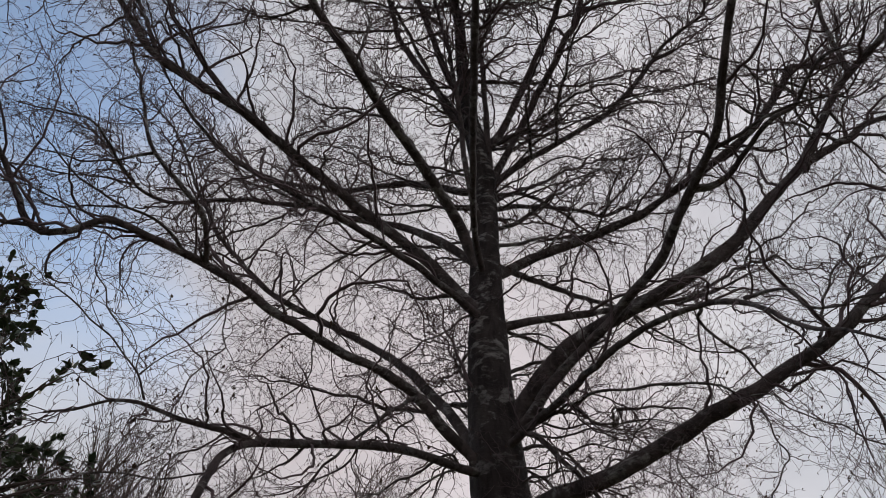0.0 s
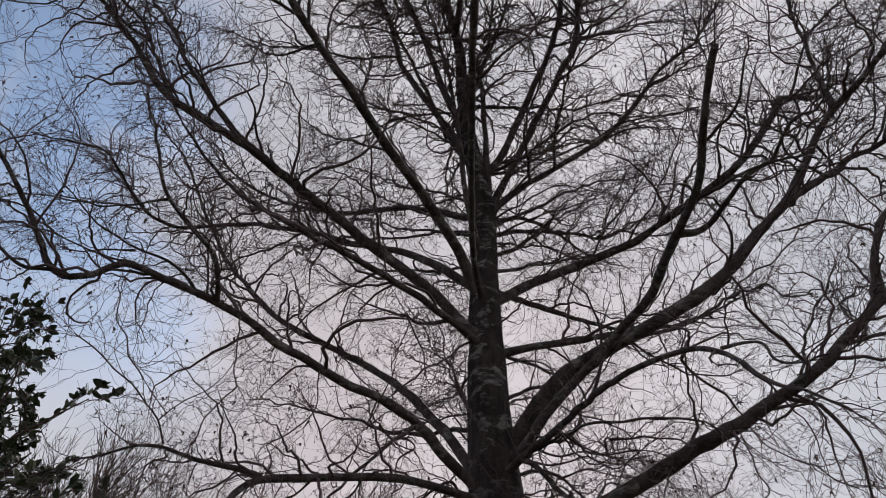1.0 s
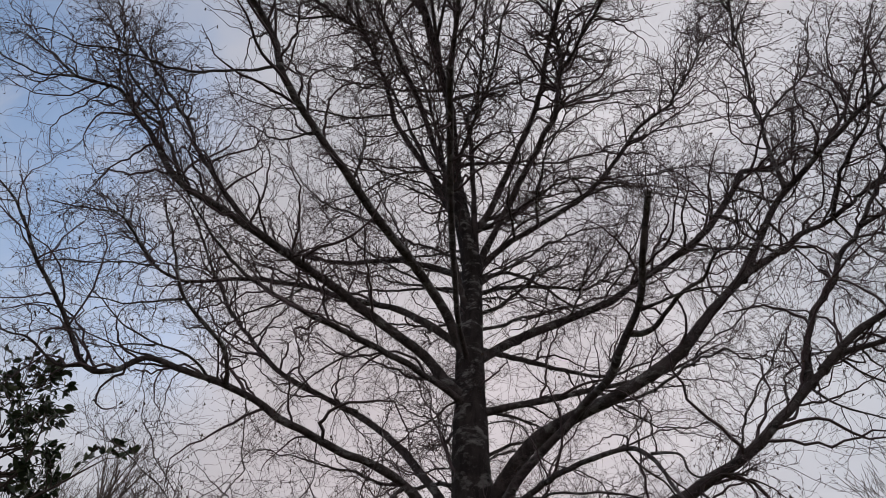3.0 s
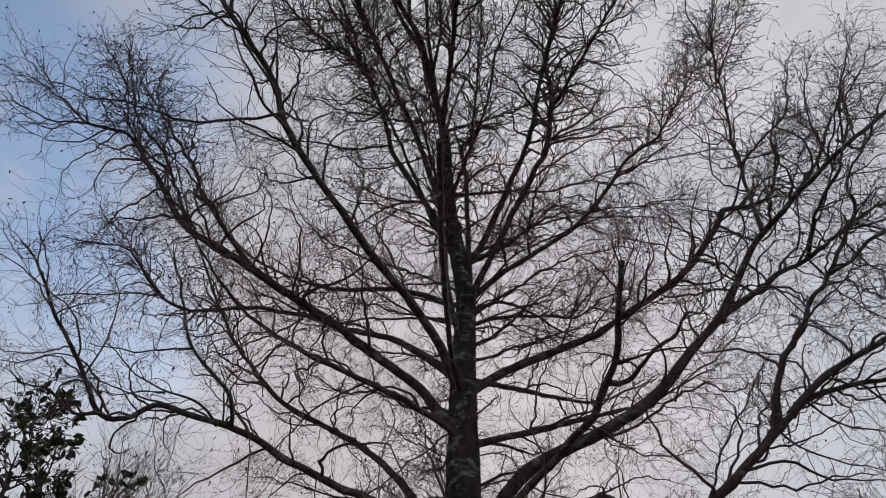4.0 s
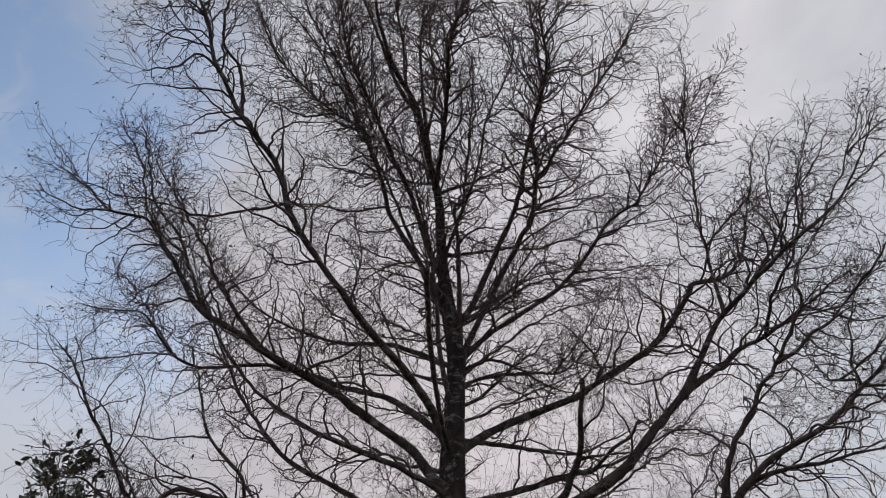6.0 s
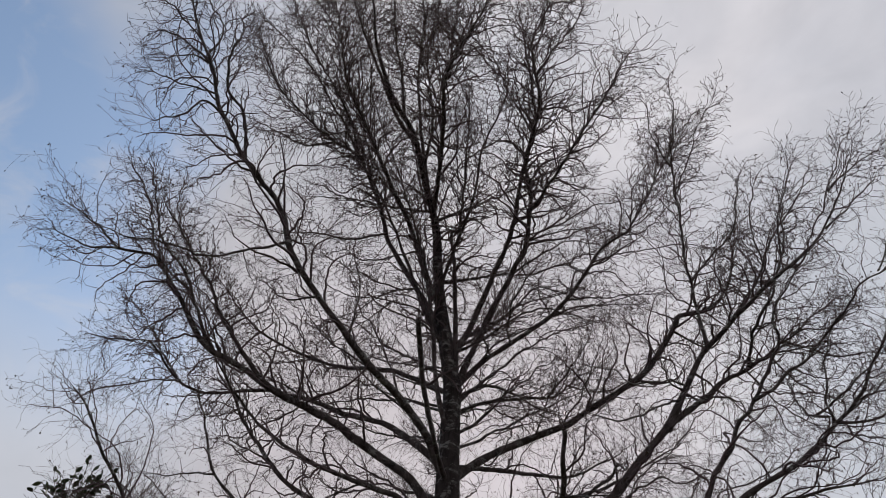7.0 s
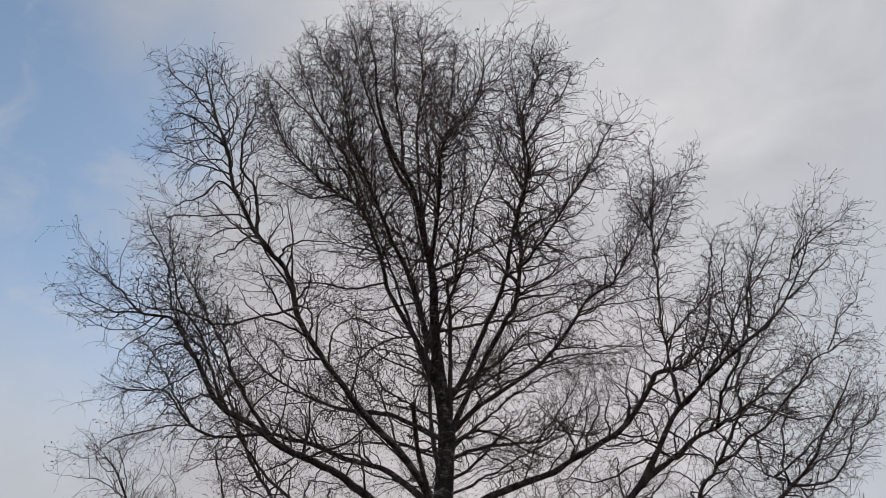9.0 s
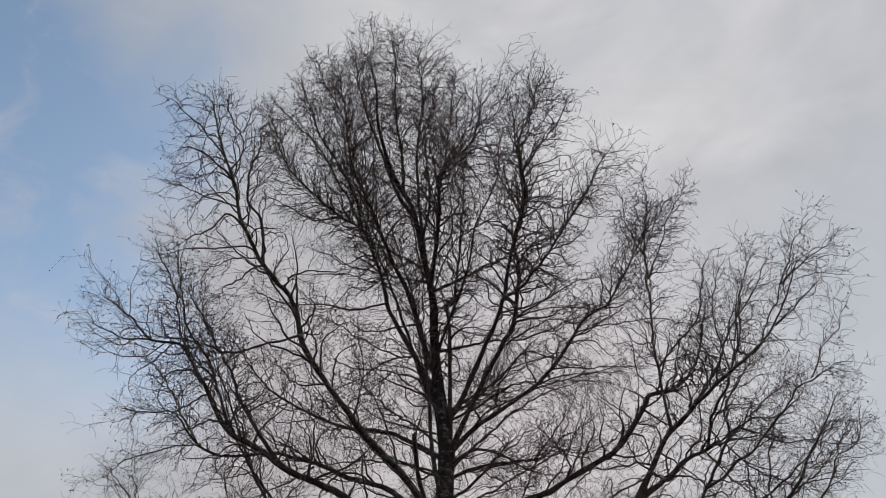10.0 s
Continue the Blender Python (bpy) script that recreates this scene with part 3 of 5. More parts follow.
limb(0.026, 0.005, 1.3, 0.1, (0.39, 3.82, 6.29), (0.74, 4.10, 6.81), (1.17, 4.40, 6.95), (1.61, 4.70, 6.89), (2.06, 4.90, 6.91))
limb(0.020, 0.007, 0.84, 0.2, (0.34, 3.74, 7.13), (0.71, 4.10, 7.58), (1.29, 4.30, 8.34), (1.81, 4.40, 8.70), (2.40, 4.40, 8.88))
limb(0.040, 0.007, 2.24, 0.28, (0.40, 3.82, 6.50), (0.57, 3.85, 6.94), (0.75, 3.75, 7.31), (1.03, 3.40, 7.73), (1.22, 3.00, 7.87), (1.34, 2.75, 7.97), (1.47, 2.50, 8.83), (1.43, 2.35, 9.19), (1.48, 1.80, 9.13), (1.49, 1.25, 8.93), (1.45, 0.95, 9.15), (1.43, 0.75, 9.55), (1.62, 0.60, 10.07), (1.82, 0.50, 10.87))
limb(0.042, 0.007, 1.2, 0.28, (0.35, 3.75, 7.03), (0.59, 3.75, 7.36), (0.84, 3.50, 7.86), (1.17, 3.00, 8.38), (1.33, 2.60, 8.91), (1.44, 2.30, 9.32), (1.57, 1.90, 9.77), (1.53, 1.50, 10.56), (1.46, 1.10, 11.69))
limb(0.022, 0.007, 2.2, 0.1, (1.41, 2.61, 8.44), (1.43, 2.30, 8.26), (1.56, 1.80, 7.96), (1.70, 1.15, 7.76), (1.89, 1.00, 8.01), (2.12, 0.85, 8.33), (2.32, 0.75, 8.71), (2.51, 0.65, 9.13))
limb(0.021, 0.007, 1.6, 0.1, (0.23, 3.60, 8.19), (0.65, 3.75, 8.42), (1.10, 3.90, 8.67), (1.64, 4.00, 8.82), (2.21, 4.00, 9.08), (2.71, 4.00, 9.34))
limb(0.046, 0.007, 2.43, 0.42, (0.33, 3.74, 7.23), (0.17, 3.75, 7.66), (-0.06, 3.70, 8.15), (-0.48, 3.50, 8.91), (-0.66, 3.20, 9.48), (-0.98, 2.80, 10.12), (-1.34, 2.60, 10.25), (-1.79, 2.30, 10.51), (-2.12, 1.80, 10.50), (-2.23, 1.30, 10.49))
limb(0.023, 0.007, 2.7, 0.15, (-0.98, 2.80, 10.12), (-1.14, 2.50, 10.67), (-1.40, 1.80, 10.75), (-1.61, 1.30, 10.75), (-1.86, 0.90, 11.29))
limb(0.043, 0.007, 2.43, 0.42, (0.27, 3.70, 7.72), (0.01, 3.60, 8.51), (-0.22, 3.30, 9.19), (-0.47, 2.80, 9.42), (-0.74, 2.30, 9.91), (-1.11, 1.80, 10.58), (-1.24, 1.30, 11.31), (-1.40, 1.00, 12.15))
limb(0.035, 0.005, 2.72, 0.1, (0.14, 3.24, 9.21), (0.25, 2.30, 9.06), (0.31, 1.40, 8.76), (0.34, 0.75, 8.56), (0.47, 0.30, 8.33), (0.64, -0.30, 7.63), (0.74, -0.55, 7.69), (0.79, -0.75, 7.91))
limb(0.030, 0.007, 2.43, 0.42, (0.09, 3.14, 9.44), (-0.05, 2.50, 10.50), (-0.08, 1.80, 11.10), (0.02, 1.30, 11.91), (-0.10, 1.00, 12.85))
limb(0.029, 0.007, 2.43, 0.42, (-0.12, 2.66, 10.27), (-0.42, 2.30, 10.53), (-0.71, 1.80, 11.11), (-1.00, 1.30, 11.71), (-1.24, 1.00, 12.86))
limb(0.024, 0.007, 1.2, 0.12, (0.24, 3.62, 8.12), (0.48, 3.30, 8.69), (0.74, 2.90, 9.26), (0.87, 2.40, 9.74), (1.18, 1.90, 10.23), (1.29, 1.50, 10.92))
limb(0.036, 0.007, 2.24, 0.28, (0.39, 3.82, 6.29), (0.45, 3.75, 6.79), (0.45, 3.70, 7.50), (0.45, 3.60, 8.38), (0.41, 3.50, 9.14), (0.51, 3.20, 8.87), (0.60, 2.80, 9.52), (0.67, 2.50, 10.26), (0.71, 2.20, 11.12))
limb(0.029, 0.007, 2.24, 0.28, (0.37, 3.81, 5.80), (0.20, 3.60, 6.31), (0.17, 3.40, 7.16), (0.10, 3.20, 7.95), (-0.02, 3.00, 8.37), (-0.17, 2.80, 8.83), (-0.33, 2.50, 9.30), (-0.53, 2.20, 9.80))
limb(0.029, 0.007, 1.8, 0.42, (0.35, 3.75, 7.03), (0.02, 3.70, 7.71), (-0.21, 3.60, 8.63), (-0.51, 3.50, 9.51), (-0.79, 3.40, 10.20), (-1.10, 3.20, 11.07), (-1.45, 3.00, 12.09))
limb(0.024, 0.005, 1.58, 0.1, (2.41, 2.26, 4.05), (2.59, 2.15, 4.23), (2.77, 2.05, 4.30), (2.92, 1.97, 4.35), (3.05, 1.92, 4.41), (3.22, 1.88, 4.52), (3.48, 1.92, 4.75), (3.52, 1.95, 4.80), (3.66, 1.85, 4.87), (3.80, 1.75, 5.02), (3.97, 1.70, 5.29), (4.21, 1.60, 5.54), (4.37, 1.50, 5.77))
limb(0.012, 0.005, 1.83, 0, (3.51, 1.94, 4.79), (3.81, 1.95, 4.82), (4.00, 1.93, 4.90), (4.15, 1.85, 5.09), (4.25, 1.80, 5.22), (4.47, 1.60, 5.36))
limb(0.003, 0.003, 2.2, 0, (-1.06, 1.98, 2.94), (-1.07, 1.90, 2.99), (-1.14, 1.80, 3.06), (-1.27, 1.75, 3.16), (-1.39, 1.70, 3.26))
limb(0.002, 0.002, 2.2, 0, (-1.07, 1.90, 2.99), (-0.99, 1.90, 3.07), (-0.90, 1.90, 3.12), (-0.84, 1.95, 3.28))
limb(0.004, 0.003, 2, 0, (-1.15, 2.55, 4.09), (-1.05, 2.40, 3.70), (-0.99, 2.30, 3.40), (-1.04, 2.20, 3.20), (-1.02, 2.10, 3.00))
limb(0.004, 0.003, 2, 0, (-0.74, 2.94, 4.02), (-0.70, 2.80, 3.66), (-0.73, 2.70, 3.45), (-0.81, 2.60, 3.29), (-0.80, 2.50, 3.07))
limb(0.002, 0.003, 2, 0, (-1.62, 2.05, 3.99), (-1.41, 1.90, 3.54), (-1.28, 1.85, 3.33), (-1.15, 1.80, 3.12))
limb(0.005, 0.003, 2, 0, (-0.32, 3.28, 3.96), (-0.34, 3.40, 4.42), (-0.26, 3.50, 4.88), (-0.40, 3.50, 5.17))
limb(0.004, 0.003, 1.2, 0, (1.52, 2.72, 3.49), (1.48, 2.60, 3.20), (1.45, 2.50, 3.01), (1.24, 2.40, 2.79))
limb(0.003, 0.003, 1.2, 0, (1.43, 2.78, 3.46), (1.39, 2.40, 3.27), (1.41, 2.20, 3.01), (1.45, 2.10, 2.89), (1.47, 2.00, 2.75))
limb(0.008, 0.003, 1.4, 0, (0.58, 3.50, 3.91), (0.73, 3.20, 3.72), (0.83, 3.10, 3.51), (0.98, 3.00, 3.43))
limb(0.005, 0.004, 1.6, 0, (0.58, 3.50, 3.91), (0.62, 3.40, 3.55), (0.67, 3.40, 3.35), (0.58, 3.40, 3.16))
limb(0.006, 0.004, 1.8, 0, (0.33, 3.78, 4.64), (0.62, 3.60, 4.59), (0.76, 3.40, 4.33), (0.79, 3.30, 4.11))
limb(0.010, 0.005, 2, 0, (-3.07, 4.05, 6.90), (-3.33, 3.80, 6.69), (-3.51, 3.50, 6.40), (-3.57, 3.20, 6.09), (-3.61, 3.00, 5.77))
limb(0.027, 0.019, 0.15, 0.6, (0.34, 3.80, 5.28), (0.25, 3.40, 5.38), (0.20, 2.60, 5.19), (0.17, 1.70, 4.90), (0.16, 1.00, 4.73), (0.16, 0.58, 4.69))
limb(0.010, 0.005, 1.84, 0, (3.53, 1.94, 4.81), (3.53, 1.90, 5.00), (3.60, 1.85, 5.15), (3.64, 1.75, 5.36), (3.72, 1.60, 5.54))
limb(0.016, 0.005, 1.5, 0.1, (3.34, 2.50, 5.82), (3.32, 2.20, 5.96), (3.40, 1.90, 6.06), (3.49, 1.75, 6.15), (3.77, 1.70, 6.68), (3.93, 1.65, 7.17), (3.99, 1.60, 7.62))
limb(0.008, 0.006, 3.08, 0, (3.05, 1.75, 8.33), (3.31, 1.65, 8.84), (3.61, 1.58, 9.35))
limb(0.012, 0.007, 1.87, 0, (2.90, 2.10, 6.63), (3.21, 2.00, 6.97), (3.49, 1.90, 7.25), (3.65, 1.85, 7.69), (3.80, 1.80, 8.07))
limb(0.015, 0.005, 1.31, 0, (3.08, 2.00, 5.97), (3.53, 1.90, 6.53), (3.77, 1.80, 6.96), (4.13, 1.60, 7.41), (4.44, 1.50, 7.92))
limb(0.011, 0.007, 3.6, 0, (3.34, 2.85, 9.46), (3.51, 2.75, 10.05), (3.68, 2.65, 10.70))
limb(0.012, 0.005, 1.5, 0.1, (1.70, 3.71, 7.65), (2.07, 3.60, 7.72), (2.51, 3.70, 7.86), (2.95, 3.80, 7.97))
limb(0.010, 0.007, 2, 0, (1.49, 1.35, 8.97), (1.68, 1.20, 8.73), (1.89, 1.10, 8.48), (2.13, 0.90, 8.34))
limb(0.014, 0.007, 2.46, 0, (1.45, 0.98, 9.13), (1.65, 0.80, 9.40), (1.91, 0.70, 9.76), (2.12, 0.60, 10.24))
limb(0.015, 0.007, 2.2, 0, (1.52, 2.05, 9.61), (1.26, 1.80, 10.23), (1.07, 1.60, 10.83), (0.95, 1.40, 11.49))
limb(0.023, 0.007, 1.8, 0.1, (0.34, 3.74, 7.13), (0.72, 3.90, 7.55), (1.16, 4.10, 8.05), (1.55, 4.20, 8.59), (1.78, 4.20, 8.71), (2.12, 4.20, 8.57))
limb(0.023, 0.007, 1.6, 0.1, (0.16, 3.27, 9.14), (0.76, 3.40, 9.68), (1.35, 3.50, 10.19), (1.84, 3.40, 10.41), (2.44, 3.30, 10.71))
limb(0.020, 0.007, 1.8, 0.1, (0.13, 3.20, 9.29), (-0.43, 3.40, 9.64), (-0.90, 3.40, 9.81), (-1.40, 3.40, 10.03), (-1.81, 3.40, 10.30))
limb(0.016, 0.005, 1.8, 0.1, (0.24, 3.62, 8.12), (-0.23, 3.70, 8.18), (-0.60, 3.70, 8.02), (-0.98, 3.70, 7.72), (-1.27, 3.70, 7.51))
limb(0.012, 0.007, 1.8, 0.1, (-0.27, 3.70, 8.16), (-0.73, 3.80, 8.49), (-1.17, 3.90, 8.86), (-1.55, 4.00, 9.28))
limb(0.013, 0.007, 2.97, 0, (0.35, 0.71, 8.54), (0.44, 0.50, 9.10), (0.48, 0.30, 9.64), (0.52, 0.20, 10.30))
limb(0.016, 0.007, 2, 0.15, (-1.34, 2.60, 10.25), (-1.78, 2.60, 10.18), (-2.20, 2.60, 10.49), (-2.60, 2.50, 10.68))
limb(0.020, 0.007, 2.7, 0.15, (-0.98, 2.80, 10.12), (-1.36, 2.30, 10.70), (-1.73, 1.80, 11.11), (-2.04, 1.40, 11.13), (-2.31, 1.20, 11.32))
limb(0.013, 0.007, 2.7, 0.15, (-1.20, 1.44, 11.11), (-1.58, 1.20, 11.93), (-1.98, 1.06, 12.93))
limb(0.022, 0.007, 2.7, 0.15, (-0.01, 2.95, 9.88), (0.13, 2.30, 10.21), (0.08, 1.90, 10.91), (0.12, 1.50, 11.50), (0.25, 1.20, 12.13))
limb(0.024, 0.007, 2.7, 0.15, (-0.30, 2.35, 10.55), (-0.36, 2.00, 11.27), (-0.47, 1.60, 11.90), (-0.51, 1.30, 12.83), (-0.62, 1.10, 13.90))
limb(0.011, 0.007, 1.1, 0.1, (-1.96, 0.13, 7.70), (-2.32, 0.00, 8.01), (-2.54, -0.05, 8.15))
limb(0.009, 0.005, 1.1, 0.1, (-1.96, 0.13, 7.70), (-2.13, 0.05, 7.73), (-2.30, 0.00, 7.54))
limb(0.009, 0.005, 1.1, 0.1, (-1.87, 0.32, 7.44), (-2.07, 0.30, 7.52), (-2.33, 0.25, 7.61), (-2.59, 0.20, 7.72))
limb(0.009, 0.007, 1.44, 0, (-2.09, 0.01, 7.98), (-2.40, -0.15, 8.32), (-2.66, -0.30, 8.57))
limb(0.009, 0.007, 1.44, 0, (-2.01, 0.09, 7.80), (-1.93, 0.00, 8.20), (-2.16, -0.10, 8.69), (-2.27, -0.15, 9.04))
limb(0.010, 0.005, 2.2, 0, (-2.98, 1.65, 6.70), (-3.31, 1.60, 6.70), (-3.61, 1.50, 6.83))
limb(0.011, 0.007, 2.64, 0.1, (-2.25, 1.97, 6.41), (-2.53, 1.90, 6.62), (-2.75, 1.80, 6.92), (-2.87, 1.75, 7.30), (-3.13, 1.65, 7.80), (-3.33, 1.55, 8.13))
limb(0.006, 0.004, 2.42, 0.1, (-2.00, 2.34, 5.93), (-2.23, 2.20, 6.46), (-2.48, 2.05, 7.03), (-2.67, 1.90, 7.46), (-2.79, 1.80, 8.09))
limb(0.006, 0.004, 2.2, 0, (0.33, 3.75, 3.65), (0.56, 3.40, 3.45), (0.67, 3.30, 3.44), (0.75, 3.20, 3.27))
limb(0.007, 0.005, 2, 0.05, (0.34, 3.75, 3.58), (0.59, 3.90, 3.64), (0.82, 4.10, 3.81), (1.09, 4.20, 3.72), (1.35, 4.30, 3.81))
limb(0.008, 0.005, 2, 0.1, (0.32, 3.76, 4.22), (0.07, 4.20, 4.53), (-0.20, 4.50, 4.66), (-0.45, 4.70, 4.88), (-0.69, 4.80, 4.78))
limb(0.008, 0.005, 2, 0.1, (0.33, 3.77, 4.50), (0.03, 4.30, 5.05), (-0.22, 4.60, 5.35), (-0.57, 4.80, 5.80))
limb(0.008, 0.005, 2.2, 0.05, (0.33, 3.75, 3.65), (-0.00, 3.90, 3.69), (-0.18, 3.90, 3.58), (-0.33, 3.90, 3.47))
limb(0.009, 0.005, 2, 0.1, (0.32, 3.76, 4.27), (0.78, 4.20, 4.69), (1.11, 4.40, 4.67), (1.43, 4.50, 4.58), (1.65, 4.60, 4.29))
limb(0.003, 0.003, 2.2, 0, (-0.80, 2.34, 2.99), (-0.86, 2.30, 2.85), (-0.98, 2.20, 2.75), (-1.09, 2.10, 2.72), (-1.17, 2.00, 2.63))
limb(0.002, 0.003, 2.2, 0, (-0.98, 2.15, 2.95), (-0.98, 2.10, 2.80), (-1.05, 2.05, 2.69), (-1.04, 2.00, 2.57))
limb(0.004, 0.003, 2.2, 0, (1.22, 2.90, 3.38), (1.08, 2.80, 3.12), (1.11, 2.70, 2.93))
limb(0.004, 0.003, 2.2, 0, (0.91, 3.10, 3.27), (1.00, 3.00, 3.42), (1.18, 2.90, 3.52))
limb(0.011, 0.007, 2.2, 0.15, (-2.12, 1.80, 10.50), (-2.46, 1.50, 11.32), (-2.58, 1.40, 11.74))
limb(0.010, 0.007, 2.4, 0.15, (-1.61, 1.30, 10.75), (-1.99, 1.00, 11.72))
limb(0.020, 0.007, 0.96, 0.15, (0.40, 3.82, 6.39), (0.87, 4.20, 7.02), (1.41, 4.50, 7.73), (1.91, 4.70, 8.21), (2.43, 4.90, 8.60), (2.94, 5.00, 8.80))
limb(0.023, 0.005, 1.43, 0.15, (0.39, 3.81, 6.19), (0.82, 4.00, 6.50), (1.40, 4.30, 6.78), (1.76, 4.50, 6.95), (2.16, 4.70, 7.42), (2.67, 4.90, 7.82))
limb(0.017, 0.007, 2, 0.15, (0.40, 3.78, 6.64), (-0.08, 4.10, 7.23), (-0.54, 4.40, 7.76), (-0.96, 4.60, 8.36), (-1.26, 4.70, 8.55))
limb(0.018, 0.005, 1.2, 0.15, (0.39, 3.81, 6.19), (-0.13, 4.10, 6.60), (-0.73, 4.40, 7.07), (-1.20, 4.60, 7.40))
limb(0.018, 0.005, 1.2, 0.15, (0.35, 3.75, 7.03), (0.78, 3.60, 7.14), (1.23, 3.30, 7.29), (1.58, 3.10, 7.22), (1.97, 3.00, 6.95))
limb(0.015, 0.005, 2, 0.15, (0.33, 3.74, 7.23), (0.01, 3.50, 7.35), (-0.36, 3.30, 7.38), (-0.68, 3.20, 7.60))
limb(0.017, 0.005, 1.2, 0.15, (0.36, 3.81, 5.70), (0.99, 4.20, 6.24), (1.62, 4.80, 6.96), (2.23, 5.20, 7.51), (2.82, 5.40, 7.75))
limb(0.013, 0.005, 1.8, 0, (1.66, 4.45, 6.90), (2.01, 4.30, 7.28), (2.29, 4.20, 7.61), (2.41, 4.10, 7.94))
limb(0.010, 0.005, 1.8, 0, (1.98, 4.61, 7.21), (2.43, 4.60, 7.11), (2.84, 4.50, 7.23), (3.12, 4.40, 7.45))
limb(0.014, 0.005, 1.2, 0.1, (0.37, 3.81, 5.80), (-0.26, 4.20, 6.16), (-0.76, 4.50, 6.50), (-1.22, 4.70, 6.89))
limb(0.015, 0.007, 1.2, 0.1, (0.37, 3.77, 6.84), (-0.37, 4.60, 7.60), (-0.88, 5.00, 8.11), (-1.22, 5.20, 8.61))
limb(0.009, 0.005, 2, 0, (4.06, 1.40, 6.65), (4.36, 1.20, 6.87), (4.62, 1.10, 7.08))
limb(0.006, 0.004, 1.86, 0, (3.84, 0.95, 5.56), (4.11, 0.90, 5.92), (4.36, 0.85, 6.17))
limb(0.012, 0.005, 1, 0.1, (-0.17, 3.10, 5.91), (-0.39, 3.20, 6.64), (-0.67, 3.20, 7.20), (-0.92, 3.10, 7.80))
limb(0.011, 0.005, 1.28, 0.1, (-0.42, 2.70, 5.97), (-0.86, 2.90, 6.42), (-1.26, 3.10, 6.99), (-1.57, 3.20, 7.61))
limb(0.011, 0.005, 2, 0.1, (-0.65, 2.30, 6.07), (-0.61, 2.30, 6.74), (-0.74, 2.30, 7.44))
limb(0.010, 0.005, 2, 0.1, (-0.94, 1.95, 6.29), (-1.29, 2.10, 6.40), (-1.71, 2.20, 6.81))
limb(0.011, 0.007, 1, 0.1, (-0.05, 3.28, 5.83), (-0.59, 3.60, 6.53), (-1.16, 3.90, 7.39), (-1.59, 4.10, 8.25))
limb(0.007, 0.003, 2.2, 0, (2.31, 2.29, 3.96), (2.37, 2.20, 3.77), (2.49, 2.10, 3.64), (2.64, 2.00, 3.55))
limb(0.008, 0.005, 1.32, 0.1, (1.80, 2.50, 3.58), (2.07, 2.60, 4.04), (2.32, 2.70, 4.38), (2.65, 2.80, 4.76))
limb(0.007, 0.003, 1.86, 0, (2.55, 2.24, 4.13), (2.64, 2.20, 3.97), (2.78, 2.10, 3.83), (2.82, 2.00, 3.65))
limb(0.009, 0.005, 1.12, 0.1, (2.15, 2.34, 3.83), (2.60, 2.90, 4.51), (3.02, 3.10, 4.86), (3.42, 3.20, 5.04), (3.93, 3.30, 5.42))
limb(0.011, 0.005, 2.2, 0.1, (1.47, 4.00, 5.18), (1.81, 4.20, 5.10), (2.14, 4.30, 4.97), (2.52, 4.40, 5.09))
limb(0.009, 0.005, 2.2, 0.1, (-0.44, 2.90, 4.81), (-0.70, 3.10, 4.82), (-1.00, 3.30, 4.73), (-1.17, 3.40, 4.52))
limb(0.009, 0.005, 2.2, 0.1, (-1.20, 4.34, 5.42), (-0.93, 4.60, 5.36), (-0.68, 4.70, 5.15))
limb(0.008, 0.003, 1.82, 0, (0.49, 3.53, 3.76), (0.66, 3.40, 3.64), (0.82, 3.30, 3.63), (0.98, 3.20, 3.52), (1.11, 3.10, 3.51))
limb(0.007, 0.003, 2.08, 0, (0.78, 3.92, 3.83), (0.93, 3.80, 3.82), (1.07, 3.70, 3.72), (1.22, 3.60, 3.70))
limb(0.006, 0.003, 1.82, 0, (0.70, 3.09, 3.66), (0.82, 3.10, 3.58), (0.93, 3.00, 3.48), (1.10, 2.95, 3.48), (1.21, 2.90, 3.42))
limb(0.007, 0.004, 2.6, 0, (1.02, 4.12, 3.74), (1.18, 4.10, 3.91), (1.35, 4.10, 3.83), (1.52, 4.00, 3.69))
limb(0.008, 0.003, 2.6, 0, (0.33, 3.75, 3.78), (0.61, 3.70, 3.54), (0.72, 3.70, 3.41), (0.91, 3.70, 3.39))
limb(0.008, 0.004, 2.4, 0, (0.33, 3.76, 3.98), (0.06, 4.10, 3.95), (-0.09, 4.30, 3.85), (-0.17, 4.40, 3.73))
limb(0.009, 0.005, 2.4, 0.1, (0.32, 3.76, 4.11), (0.12, 4.30, 4.82), (-0.05, 4.60, 5.42), (-0.24, 4.80, 5.94))
limb(0.009, 0.003, 0.78, 0.1, (1.15, 1.61, 3.96), (1.25, 1.58, 3.96), (1.28, 1.42, 3.87), (1.34, 1.32, 3.83), (1.42, 1.27, 3.81), (1.50, 1.22, 3.76), (1.55, 1.15, 3.66))
limb(0.016, 0.004, 0.78, 0.1, (1.16, 1.89, 4.04), (1.23, 1.85, 3.99), (1.30, 1.75, 3.98), (1.30, 1.55, 3.91), (1.36, 1.48, 3.97), (1.47, 1.45, 4.03), (1.50, 1.30, 4.02), (1.49, 1.15, 3.94), (1.49, 1.00, 3.85))
limb(0.013, 0.005, 0.84, 0.1, (1.17, 3.08, 4.35), (1.50, 3.10, 4.45), (1.66, 3.10, 4.50), (1.86, 3.05, 4.61), (2.33, 3.35, 5.08), (2.59, 3.45, 5.18), (2.79, 3.55, 5.16), (3.25, 3.70, 5.37))
limb(0.008, 0.005, 0.815, 0.1, (2.08, 3.19, 4.82), (2.26, 3.30, 5.11), (2.75, 3.40, 5.51), (3.16, 3.50, 6.00), (3.58, 3.50, 6.40))
